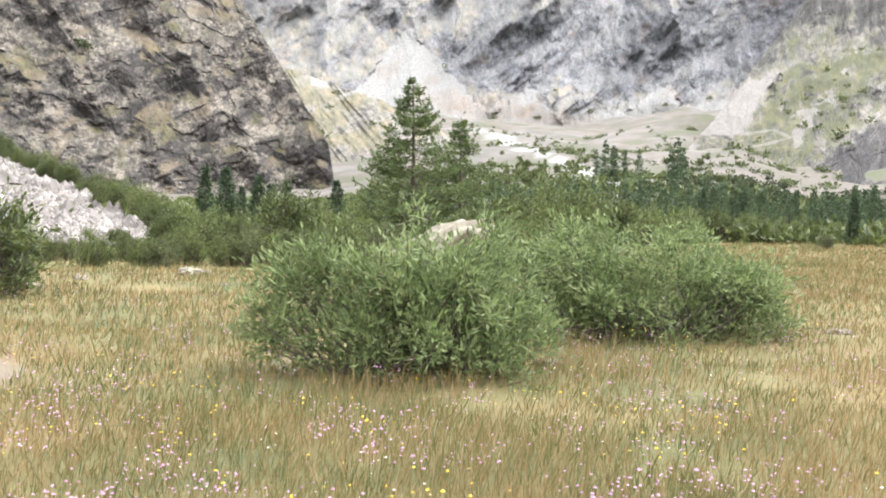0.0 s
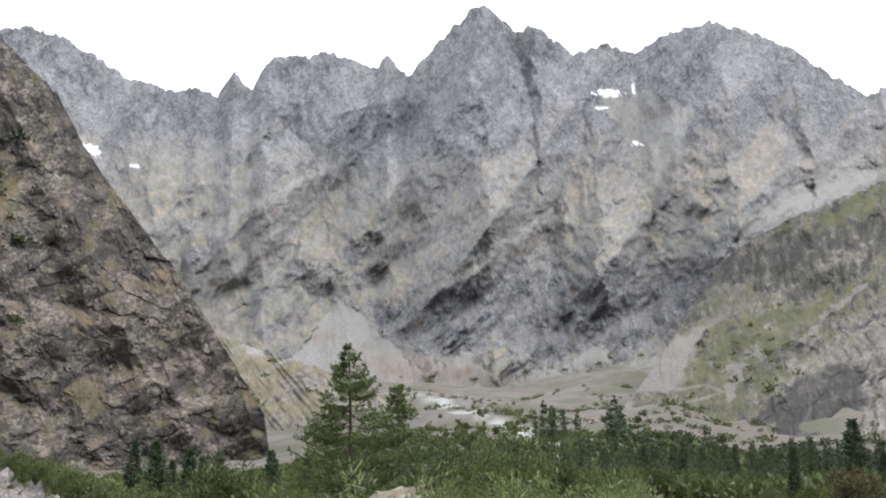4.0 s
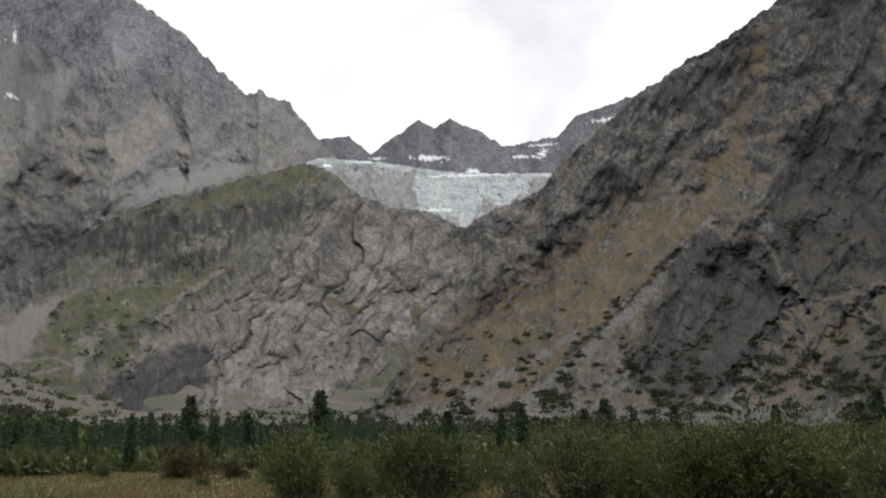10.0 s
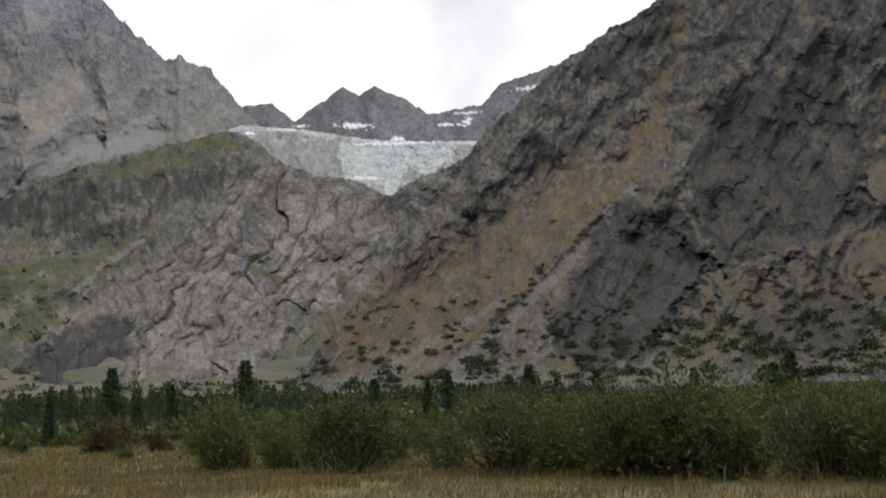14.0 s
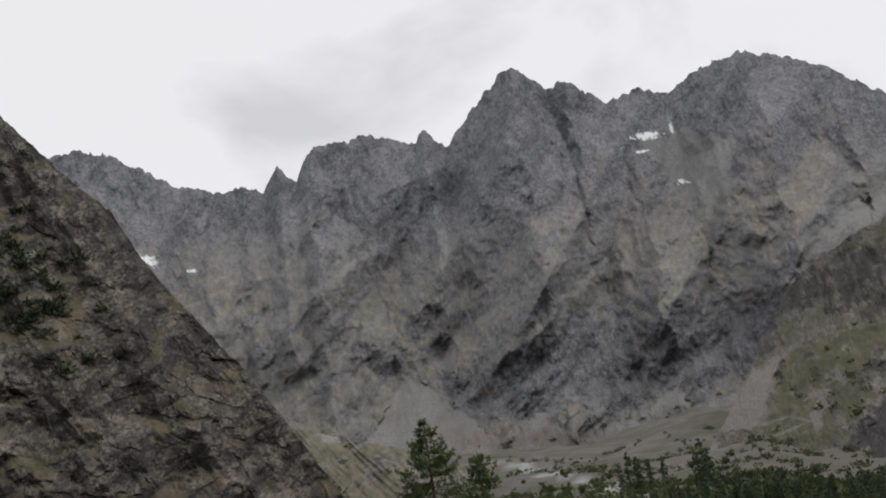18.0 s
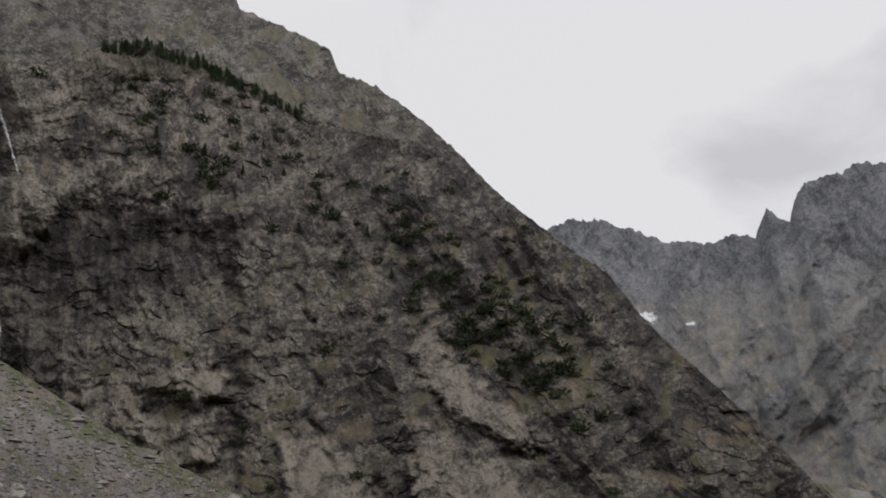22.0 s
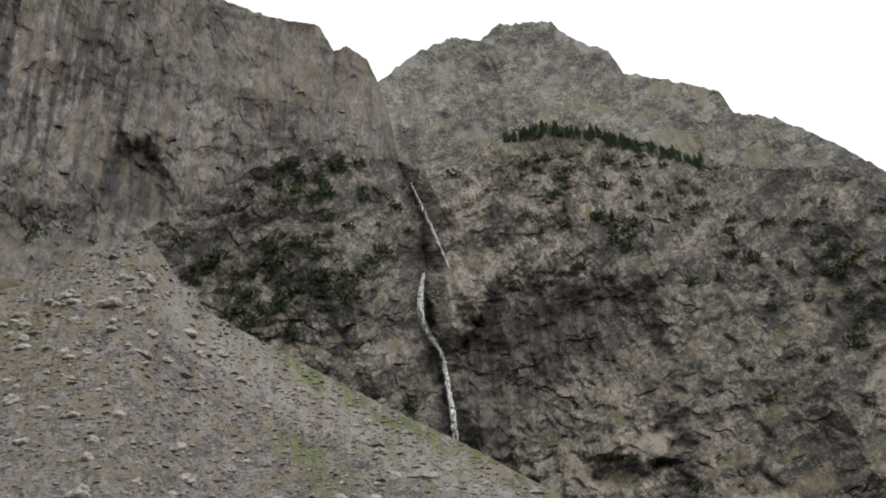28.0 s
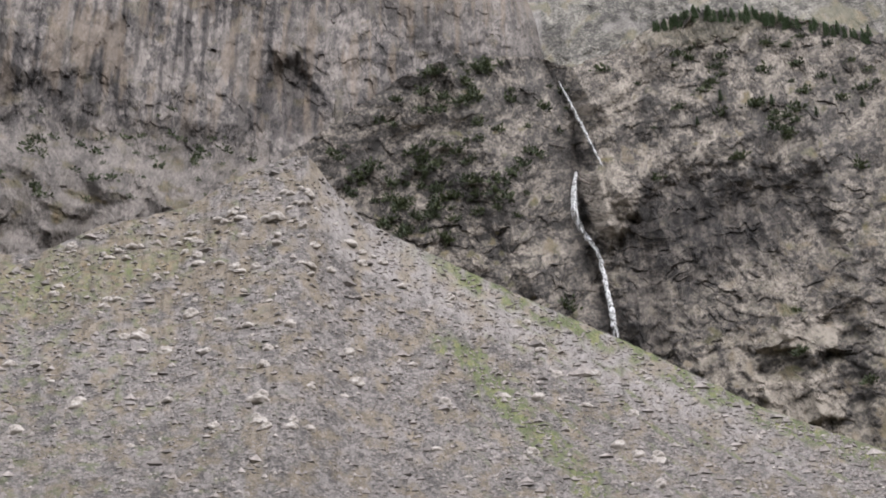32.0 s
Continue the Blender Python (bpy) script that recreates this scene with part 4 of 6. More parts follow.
def range_masks(az, el, s, r):
    grass, steep = hillside(RANGE.flat, az, el, 83)
    wall = area(az, el, STEEP, 0.9, 6, 0.35)
    low = smooth(20, 15, el + fbm(az * 0.3, el * 0.3, 3, 80))
    scree = 1.1 * debris(az, el) + 0.9 * smooth(6.2, 5.4, el + 0.5 * fbm(az, el, 3, 81)) + 0.8 * area(az, el, BOWL, 0.5, 77)
    scree = scree + np.maximum.reduce([0.75 * stroke(az, el, p, 0.26, 0.8, 82 + i) for i, p in enumerate(LEDGES)])
    scree = scree + 0.4 * smooth(0.55, 0.9, shelf(az, el) + 0.3 * fbm(az * 1.3, el * 1.3, 4, 79)) * low * (1 - wall)
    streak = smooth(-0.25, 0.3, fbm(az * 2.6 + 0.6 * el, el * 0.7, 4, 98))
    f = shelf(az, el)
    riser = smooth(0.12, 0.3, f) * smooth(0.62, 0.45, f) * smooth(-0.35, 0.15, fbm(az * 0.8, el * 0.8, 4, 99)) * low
    veg = (0.35 + 0.65 * grass) * (1 - 0.75 * wall) * (1 - 0.7 * riser) * (0.85 * low + 0.08)
    snow = patch(az, el, 14.1, 21.3, 0.75, 0.2, -1, 84) + patch(az, el, 15.6, 18.35, 0.3, 0.12, -1.5, 86) + patch(az, el, -16.5, 17.9, 0.45, 0.3, -0.6, 87)
    snow = snow + patch(az, el, 15.6, 21.4, 0.1, 0.3, 0, 88) + patch(az, el, -14, 17.2, 0.25, 0.1, 0, 89) + patch(az, el, 13.6, 20.5, 0.4, 0.07, -2, 78)
    keep = 1 - np.clip(scree, 0, 1)
    heath = 0.4 * area(az, el, [(-1.5, 6.9), (2, 6.6), (6, 5.8), (9.4, 5.0), (8, 4.4), (2, 5.2), (-2, 6.0)], 0.4, 74) + 0.35 * riser * smooth(0.1, 0.5, fbm(az * 0.5, el * 0.5, 3, 73))
    # Range tone: sky-facing rock lightened in colour; walls and risers are darker
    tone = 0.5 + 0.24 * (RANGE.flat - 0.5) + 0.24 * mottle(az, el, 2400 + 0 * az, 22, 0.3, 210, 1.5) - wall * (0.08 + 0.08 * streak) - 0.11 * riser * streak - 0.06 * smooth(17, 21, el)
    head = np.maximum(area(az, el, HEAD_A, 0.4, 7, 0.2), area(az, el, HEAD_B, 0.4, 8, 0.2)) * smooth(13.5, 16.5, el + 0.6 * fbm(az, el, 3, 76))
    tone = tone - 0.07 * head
    heath = heath + 0.22 * head * grass
    return {"scree": scree, "veg": veg * keep, "snow": snow, "rust": heath, "tone": tone}


RANGE.build("mountain_range", -26, 36, 720, 300, M_RANGE, range_masks, "jagged grey mountain range, its colour hazed, with scree fans and small snow patches", "mountain range")


# ---- the glacier valley ----
PEAKS = Slope([(28, 9), (56, 9)],
              [(28, 14), (32, 16.4), (32.8, 16.9), (34.5, 17.1), (35.8, 16.1), (37.4, 17.2), (38.7, 18), (39.6, 17.5), (40.5, 18.05), (42.4, 17.2), (43.8, 16.3),
               (47, 16.8), (48, 17.8), (49.9, 18.3), (52, 18.9), (56, 19)],
              [(28, 3000), (56, 3000)], [(28, 4500), (56, 4300)], lambda az, el, s, r: -crags(az, el, 3500 + 0 * az, 40, 13, 0.3, 230, 1.6, 0), 1.0, 0.12, 23)
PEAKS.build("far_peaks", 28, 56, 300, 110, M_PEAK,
            lambda az, el, s, r: {"snow": patch(az, el, 39.3, 15.9, 1.0, 0.16, -1.8, 91) + patch(az, el, 41.8, 15.05, 0.4, 0.2, 0, 92) + patch(az, el, 44.8, 15.8, 0.7, 0.08, -2, 93)
                                  + patch(az, el, 46.0, 15.9, 0.25, 0.25, 0.5, 90) + patch(az, el, 50.3, 17.6, 1.2, 0.12, 2.5, 94) + patch(az, el, 33.2, 15.95, 0.5, 0.07, 0, 95)
                                  + patch(az, el, 36.2, 15.9, 0.35, 0.1, 0, 89) + 0.8 * patch(az, el, 46, 16.4, 0.9, 0.07, 0, 96)},
            "distant dark rock peaks, their colour hazed, with snow patches above the glacier", "mountain")


ICE = [(38.2, 14.9), (45.5, 14.6), (44.9, 13.6), (41.7, 12.2), (40.9, 11.7), (40.7, 12.5), (38.3, 12.9), (38.7, 13.8)]
KNOB = [(34.3, 15.1), (35.6, 15.2), (38.4, 14.9), (38.7, 13.5), (37.6, 12.7), (35, 12.6), (33, 13.5), (31, 13.5), (31, 14.6)]
BARE = [(42.1, 11.0), (41.9, 12.4), (42.6, 13.4), (44.4, 13.3), (45.6, 14.6), (48, 15), (48, 10.5)]


def ice_relief(az, el, s, r):
    u, v = uv(az, el, 2200 + 0 * r)
    rock = np.maximum(area(az, el, KNOB, 0.3, 97), area(az, el, BARE, 0.3, 98))
    ice = -6 * facets((u + 0.5 * v) / 17, (v - 0.2 * u) / 14, 250, 1.8) - 4 * facets(u / 8, v / 7, 251, 1.8) - 30 * fbm(u / 120, v / 90, 3, 252)
    return ice * (1 - 0.5 * rock) - rock * (35 + crags(az, el, 2200 + 0 * az, 24, 7, 0.2, 254, 2.0, 0))


GLACIER = Slope([(32, 10.5), (47.5, 10.5)], [(32, 15.7), (32.8, 15.9), (35.7, 15.75), (38.3, 15.35), (40.3, 15.05), (42.4, 14.9), (45.9, 14.75), (47.5, 14.6)],
                [(32, 1800), (47.5, 1800)], [(32, 2700), (47.5, 2600)], ice_relief, 0.9, 0.07, 25)
m, n, l, b = mat("glacier_ice")
f, f2 = ntex(n, l, 0.05, 9, 0.75, (1, 1, 1.6), lay=True), ntex(n, l, 0.09, 6, 0.7, (1, 1, 0.6), (0, 25, 0), lay=True)
c = ramp(n, l, f, [(0.34, (0.17, 0.20, 0.215)), (0.5, (0.30, 0.335, 0.347)), (0.66, (0.46, 0.49, 0.50))])
c = mix(n, l, ramp(n, l, f2, [(0.36, (0.6,) * 3), (0.47, (0, 0, 0))]), c, (0.13, 0.15, 0.16))
c = mix(n, l, attr(n, "wet"), c, ramp(n, l, f2, [(0.35, (0.05, 0.05, 0.053)), (0.5, (0.105, 0.105, 0.103)), (0.65, (0.17, 0.168, 0.16))]))
c = mix(n, l, attr(n, "snow"), c, (0.78, 0.80, 0.82))
l.new(c, b.inputs["Base Color"])
b.inputs["Roughness"].default_value = 0.5
bump(n, l, b, f, 1.0, 8)
GLACIER.build("glacier", 32, 47.5, 330, 120, m,
              lambda az, el, s, r: {"wet": area(az, el, KNOB, 0.7, 97) + (1 - area(az, el, ICE, 0.35, 84, 0.2)) * (0.55 + 0.4 * smooth(-0.2, 0.4, fbm(az * 1.5, el * 2.5, 4, 98))) * smooth(0.1, 0.4, GLACIER.crest(az) - el) + area(az, el, BARE, 0.7, 98)
                                    + 0.55 * smooth(0.1, 0.45, fbm(az * 1.8, el * 2, 4, 99)) * smooth(13.4, 12.4, el),
                                    "snow": 0.7 * patch(az, el, 35.4, 15.7, 0.9, 0.07, -3, 85) + patch(az, el, 33.2, 15.5, 0.4, 0.08, 0, 86) + 0.6 * patch(az, el, 39.8, 12.9, 0.8, 0.12, -2, 87)
                                    + 0.7 * patch(az, el, 42, 14.85, 2.5, 0.1, 0, 88)},
              "pale blue-grey hanging glacier broken by crevasses", "glacier")


PALE = [(18.6, 0.4), (21.0, 3.9), (24.2, 6.7), (27.6, 8.6), (30.5, 10.9), (31.6, 12.6), (33.6, 14.3), (36, 14.2), (41, 12.6), (47, 15), (45.1, 12.7), (43.4, 10.8), (40, 7.7), (35.7, 3.9), (31.8, 0.4)]
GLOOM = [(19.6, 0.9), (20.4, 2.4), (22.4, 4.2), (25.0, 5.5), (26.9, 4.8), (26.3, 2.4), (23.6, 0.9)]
LAWN = [(16.8, 3.9), (17.4, 4.9), (19.0, 7.8), (21.5, 8.6), (24.0, 8.9), (27.6, 10.0), (25.4, 7.9), (22, 6.2), (19.8, 4.8)]
SHELF = [(23.2, 12.8), (26.6, 14.2), (29.0, 15.0), (31.8, 15.7), (34.0, 14.6), (31.5, 14.2), (28.4, 13.2), (26.0, 12.6)]


def slabs(az, el):
    """Jointed slabs that lean to the right."""
    u, v = uv(az, el, 1000 + 0 * az)
    w = 16 * fbm(u / 70, v / 70, 4, 262)
    p, q = u * 0.88 - v * 0.47 + w, v * 0.88 + u * 0.47 - w
    return domes(p / 26, q / 74, 260) + 0.5 * domes(p / 13 + 0.3 * w / 16, q / 34, 261) + 0.16 * domes(p / 6, q / 15, 263)


def slab_relief(az, el, s, r):
    pale, gloom = area(az, el, PALE, 0.5, 30, 0.9), area(az, el, GLOOM, 0.4, 31)
    calm = 1 - 0.8 * np.clip(debris(az, el) + area(az, el, LAWN, 0.4, 32) + area(az, el, SHELF, 0.3, 33), 0, 1)
    d = -20 * slabs(az, el) * pale * (1 - 0.5 * gloom) - crags(az, el, 900 + 0 * az, 13, 3.0, -0.5, 264, 2.4, 0.3) * (0.5 + 0.5 * calm) * (1 - 0.45 * pale)
    d = d + (-crags(az, el, 900 + 0 * az, 12, 5.0, 0.1, 268, 3.4, 0.1)) * (1 - pale) * calm
    d = d - 20 * ridged(az / 7, el / 7, 3, 266)
    d = d - gloom * (crags(az, el, 900 + 0 * az, 10, 4.5, 0.05, 269, 5, 0.0) + 12 * smooth(1, 4.5, el))
    return d + 12 * smooth(0.6, 0.05, np.abs(az - 37.7 - 0.75 * (el - 7) + 0.6 * fbm(az * 0.6, el * 0.6, 3, 267)))


SLABS = Slope([(14, 0.2), (48, 0.2)],
              [(14, 3.6), (16, 6.0), (18, 8.8), (20, 11.4), (22, 12.6), (24, 13.4), (26.6, 14.2), (29.5, 14.9), (31.7, 15.5), (33, 15.3), (34, 14.6), (35.2, 13.7), (37, 13.0), (38.5, 12.9),
               (40.3, 12.2), (41.2, 11.7), (42, 12.2), (43, 12.7), (45, 13.4), (46.5, 14.2), (48, 14)],
              [(14, 560), (48, 520)], [(14, 800), (20, 1300), (32, 1600), (48, 1500)], slab_relief, 0.85, 0.14, 27)


def slab_masks(az, el, s, r):
    grass, steep = hillside(SLABS.flat, az, el, 103)
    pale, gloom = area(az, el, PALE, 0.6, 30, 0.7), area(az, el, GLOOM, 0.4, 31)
    tan = area(az, el, [(20, 2.2), (21.2, 5.2), (25.0, 8.0), (28.8, 9.6), (28.5, 7.6), (25, 5.6)], 0.9, 35, 0.8)
    scree = debris(az, el) + 0.8 * smooth(1.5, 0.9, el + 0.4 * fbm(az, el, 3, 108)) + 0.8 * stroke(az, el, [(23.8, 6.8), (25.3, 8.2), (27.3, 9.6)], 0.2, 0.5, 110)
    scree = scree + 0.8 * stroke(az, el, [(19.8, 4.2), (20.2, 5.6), (21.3, 6.3)], 0.35, 0.8, 111) + 0.7 * stroke(az, el, [(16.8, 4.4), (18.4, 4.6), (19.4, 4.2), (17.0, 3.6)], 0.09, 0.4, 112)
    keep = 1 - np.clip(scree, 0, 1)
    lawn = np.maximum(area(az, el, LAWN, 0.5, 32), area(az, el, SHELF, 0.4, 33)) * smooth(-0.55, -0.1, fbm(az * 1.5, el * 1.5, 4, 38))
    ledge = stroke(az, el, [(32.8, 8.0), (34.0, 7.4), (35.2, 7.0)], 0.22, 0.5, 104) + blob(az, el, 38.3, 6.9, 0.35, 0.5, 0, 105, 0.6)
    band = np.maximum(smooth(-0.05, 0.3, bands(az, el, 34, 90, 0.26, 0.7)) * smooth(4, 6, el),
                      stroke(az, el, [(13, 8.0), (16.3, 9.2), (19.8, 11.2), (22.2, 11.0), (25.3, 11.8), (28, 12.3), (30.5, 12.6), (32.4, 13.6)], 0.95, 0.5, 39)) * (1 - pale)
    veg = np.maximum(lawn, (0.3 + 0.6 * grass) * (1 - pale) * (1 - 0.8 * band)) + 0.5 * tan * grass + ledge + 0.25 * pale * smooth(0.72, 0.9, SLABS.flat + 0.2 * fbm(az * 1.4, el * 1.4, 4, 106)) * smooth(34, 30, az)
    # Rock bands and the GLOOM outline are darkened in downward streaks
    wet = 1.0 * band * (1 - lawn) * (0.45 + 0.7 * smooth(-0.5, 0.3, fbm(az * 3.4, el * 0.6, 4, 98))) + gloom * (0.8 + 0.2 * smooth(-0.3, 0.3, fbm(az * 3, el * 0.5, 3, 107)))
    # Steepest joint sides get shade added in colour; low slabs get streaks
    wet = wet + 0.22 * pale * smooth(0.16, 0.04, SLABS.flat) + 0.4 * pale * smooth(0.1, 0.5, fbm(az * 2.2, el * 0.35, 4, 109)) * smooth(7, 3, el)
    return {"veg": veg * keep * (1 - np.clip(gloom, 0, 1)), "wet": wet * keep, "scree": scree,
            # Slab tone: shading by slope put into the rock colour
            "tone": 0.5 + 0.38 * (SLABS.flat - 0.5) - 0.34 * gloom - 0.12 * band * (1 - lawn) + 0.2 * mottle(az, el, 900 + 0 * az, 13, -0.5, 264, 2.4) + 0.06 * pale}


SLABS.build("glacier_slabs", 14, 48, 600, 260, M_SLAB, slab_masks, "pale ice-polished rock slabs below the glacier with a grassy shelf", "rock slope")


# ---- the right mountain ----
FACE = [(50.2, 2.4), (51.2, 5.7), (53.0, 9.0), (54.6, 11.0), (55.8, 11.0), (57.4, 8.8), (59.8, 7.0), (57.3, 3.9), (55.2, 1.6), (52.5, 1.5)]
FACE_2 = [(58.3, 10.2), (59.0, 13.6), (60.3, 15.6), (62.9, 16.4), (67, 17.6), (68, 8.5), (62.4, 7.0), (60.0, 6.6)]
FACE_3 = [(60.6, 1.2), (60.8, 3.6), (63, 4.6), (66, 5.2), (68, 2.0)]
TURF = [(36.8, 3.4), (41.7, 7.6), (46.3, 10.2), (50.2, 12.6), (52.6, 14.2), (54.6, 12.0), (52.9, 8.6), (50.6, 6.4), (48.0, 4.3), (45.0, 1.8), (37, 1.4)]
TURF_2 = [(53.6, 11.4), (55.6, 14.6), (57.4, 18.0), (58.8, 21.8), (60.0, 21.8), (58.6, 17.4), (57.4, 13.8), (55.8, 11.2)]
GULLY = [(55.4, 11.4), (52.9, 8.8), (50.6, 6.7), (48.0, 4.6), (45.0, 2.2), (43.0, 0.6)]


def right_relief(az, el, s, r):
    turf = np.maximum(area(az, el, TURF, 0.8, 40, 1.3), area(az, el, TURF_2, 0.5, 41, 0.8))
    face = np.maximum(area(az, el, FACE, 0.35, 42), area(az, el, FACE_2, 0.4, 43))
    rock = crags(az, el, 650 + 0 * az, 11, 4.2, -0.4, 270, 1.5, 0) + 14 * ridged((az - 0.45 * el) / 3.2, (el + 0.3 * az) / 9, 4, 274)
    d = -rock * (1 - 0.62 * turf) * (0.3 + 0.7 * smooth(1.0, 3.5, el)) + 12 * terrace(climb(az, el, 2.1, 42, 276), 0.55) * (1 - face) * smooth(3, 6, el)
    d = d - face * (8 + crags(az, el, 650 + 0 * az, 9, 3.6, 0.0, 277, 3.0, 0.0)) - 40 * dent(az, el, 56.0, 9.6, 2.4, 3.0, 0.35)
    d = d + 14 * smooth(0.8, 0.1, near_line(az, el, GULLY)) + 9 * stroke(az, el, [(59.6, 6.4), (57.2, 3.9), (55.2, 1.6)], 0.7, 0.2, 278)
    d = d - 45 * dent(az, el, 63, 9, 3.4, 4.5, 0.3) * (1 - face)
    for rib in ([(46.4, 14.4), (44.0, 10.4), (41.2, 7.0), (38, 3.6)], [(51.8, 18.6), (49.6, 15.2), (46.4, 11.6), (43, 8.4)], [(56.1, 20.6), (54.6, 17.4), (52, 14.6)], [(60, 16.4), (57.6, 12.6), (55.6, 10.6)], [(66, 19), (63, 15), (61, 11)]):
        d = d - tent(az, el, rib, 1.9, 22)
    return d - 22 * area(az, el, [(55.4, -1), (57.2, 3.6), (59.8, 6.4), (63, 7.2), (70, 7.2), (70, -1)], 0.3, 44, 1.4)


RIGHT = Slope([(33, -0.6), (76, -0.6)],
              [(33, 0.1), (34.8, 0.9), (36.3, 2.4), (38.9, 5.5), (41.6, 8.7), (44.3, 11.6), (45.7, 13.2), (46.4, 14.5), (48.1, 16), (49.5, 17), (51.8, 18.8), (54.8, 20.4),
               (56.1, 20.8), (58, 21.7), (62, 24), (68, 26), (76, 27)],
              [(33, 330), (50, 260), (76, 220)], [(33, 360), (38, 520), (46, 880), (55, 1050), (76, 1100)], right_relief, 0.9, 0.16, 29)


def right_masks(az, el, s, r):
    grass, steep = hillside(RIGHT.flat, az, el, 121)
    turf = np.maximum(area(az, el, TURF, 0.8, 40, 0.5), area(az, el, TURF_2, 0.5, 41))
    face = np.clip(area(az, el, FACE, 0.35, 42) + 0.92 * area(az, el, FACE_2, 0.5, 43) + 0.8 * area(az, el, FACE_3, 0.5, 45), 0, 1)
    lines = smooth(-0.3, 0.3, fbm(az * 3.4 - 0.5 * el, el * 0.4, 4, 128))
    fine = fbm(az * 3.5 - 2.6 * el, (el + 0.7 * az) * 0.9, 4, 129)
    scree = 0.95 * stroke(az, el, GULLY, 0.42, 0.25, 123) * smooth(-0.75, -0.4, fbm(az * 4, el * 4, 3, 130))
    scree = scree + 0.85 * (stroke(az, el, [(47.4, 5.4), (44.8, 4.0), (42.5, 2.8), (39, 0.8)], 0.3, 0.5, 124) + stroke(az, el, [(70, 4.6), (67.5, 2.6), (65.4, 0.8)], 0.4, 0.4, 125)
                             + stroke(az, el, [(57.0, 3.6), (55.6, 1.6), (54.4, 0.2)], 0.3, 0.4, 126))
    scree = scree + 0.75 * smooth(0.15, 0.4, fine + 0.3 * smooth(3.5, 1.0, el) - 0.12) * smooth(5.0, 2, el) + 0.7 * smooth(0.5, 0.75, fine) * turf
    keep = (1 - np.clip(scree, 0, 1)) * (1 - 0.92 * face)
    high = smooth(50, 56, az - 0.25 * (el - 10))
    veg = np.maximum(turf * smooth(-0.45, 0.15, fbm(az * 1.5 - 0.9 * el, el * 1.2, 5, 127) + RIGHT.flat - 0.4), grass * (0.35 + 0.5 * high)) * smooth(0.4, 2.0, el)
    # Faces and steep parts: colour darkened, streaked downwards
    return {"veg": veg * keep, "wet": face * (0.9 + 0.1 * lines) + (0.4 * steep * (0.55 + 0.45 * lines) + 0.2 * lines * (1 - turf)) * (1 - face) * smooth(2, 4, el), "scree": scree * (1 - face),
            # Tone paints up-facing rock lighter and steep rock more shaded
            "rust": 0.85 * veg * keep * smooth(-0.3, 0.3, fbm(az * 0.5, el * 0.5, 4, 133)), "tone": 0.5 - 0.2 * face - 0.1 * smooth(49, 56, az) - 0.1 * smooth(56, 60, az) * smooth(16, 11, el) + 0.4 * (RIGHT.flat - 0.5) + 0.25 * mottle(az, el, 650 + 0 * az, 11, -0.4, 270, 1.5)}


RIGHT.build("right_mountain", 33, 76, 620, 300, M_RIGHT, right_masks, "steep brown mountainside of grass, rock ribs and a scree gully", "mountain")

# ---- a moraine between the cliff and the back range ----
MORAINE = Slope([(-13, -0.5), (4, 2)], [(-13, 9.4), (-9, 7.9), (-6, 6.9), (-3.5, 6.2), (-1.5, 5.2), (0.5, 4.2), (2.5, 3.2), (4, 2.4)],
                [(-13, 560), (4, 640)], [(-13, 850), (4, 900)], lambda az, el, s, r: -8 * fbm(az * 0.8, el * 0.8, 4, 280) - 14 * ridged(az * 0.5 + 0.4 * el, el * 0.1, 3, 281), 1.0, 0.05, 31)
MORAINE.build("moraine", -13, 4, 200, 90, M_MORAINE,
              lambda az, el, s, r: {"veg": 0.9 * smooth(-0.3, 0.3, fbm(az * 0.6, el * 0.9, 4, 131) + 0.2 * smooth(-4, -8, az)), "scree": blob(az, el, -5.0, 6.8, 3.4, 0.7, -2.6, 132, 0.3)},
              "pale moraine slope with thin grass", "moraine")

# ---- mountainsides behind the camera close the valley ----
BEHIND = Slope([(76, -1), (256, -1)], [(76, 24), (110, 22), (150, 14), (180, 9), (210, 16), (256, 26)], [(76, 260), (165, 900), (256, 330)],
               [(76, 1000), (165, 2400), (256, 900)], lambda az, el, s, r: -0.05 * r * ridged(az / 7, el / 5, 4, 290), 1.0, 0.3, 33)
BEHIND.build("valley_sides", 76, 256, 220, 60, M_RIGHT, lambda az, el, s, r: {"veg": smooth(-0.1, 0.4, fbm(az * 0.2, el * 0.4, 4, 141))},
             "grassy rocky mountainsides closing the valley", "mountain")
# ---- plants ----
rng = np.random.default_rng(7)


def plant_mat(name, stops, rough=0.7, glow=0.25, scale=3.0):
    return two_tone(name, stops, scale, 3, rough, 0, random_amount=0.42, translucent=glow)


M_WILLOW = plant_mat("grey_green_willow_leaf", [(0.38, (0.11, 0.152, 0.055)), (0.5, (0.165, 0.216, 0.085)), (0.62, (0.23, 0.275, 0.124))], 0.6, 0.38)
M_SHRUB = plant_mat("green_shrub_leaf", [(0.38, (0.07, 0.094, 0.027)), (0.5, (0.11, 0.14, 0.042)), (0.62, (0.158, 0.182, 0.062))], 0.6, 0.3)
M_DARK = plant_mat("dark_shrub_leaf", [(0.38, (0.052, 0.07, 0.022)), (0.5, (0.085, 0.11, 0.034)), (0.62, (0.122, 0.145, 0.05))], 0.6)
M_OLIVE = plant_mat("olive_willow_leaf", [(0.38, (0.07, 0.086, 0.032)), (0.5, (0.104, 0.125, 0.05)), (0.62, (0.148, 0.168, 0.074))], 0.6, 0.3)
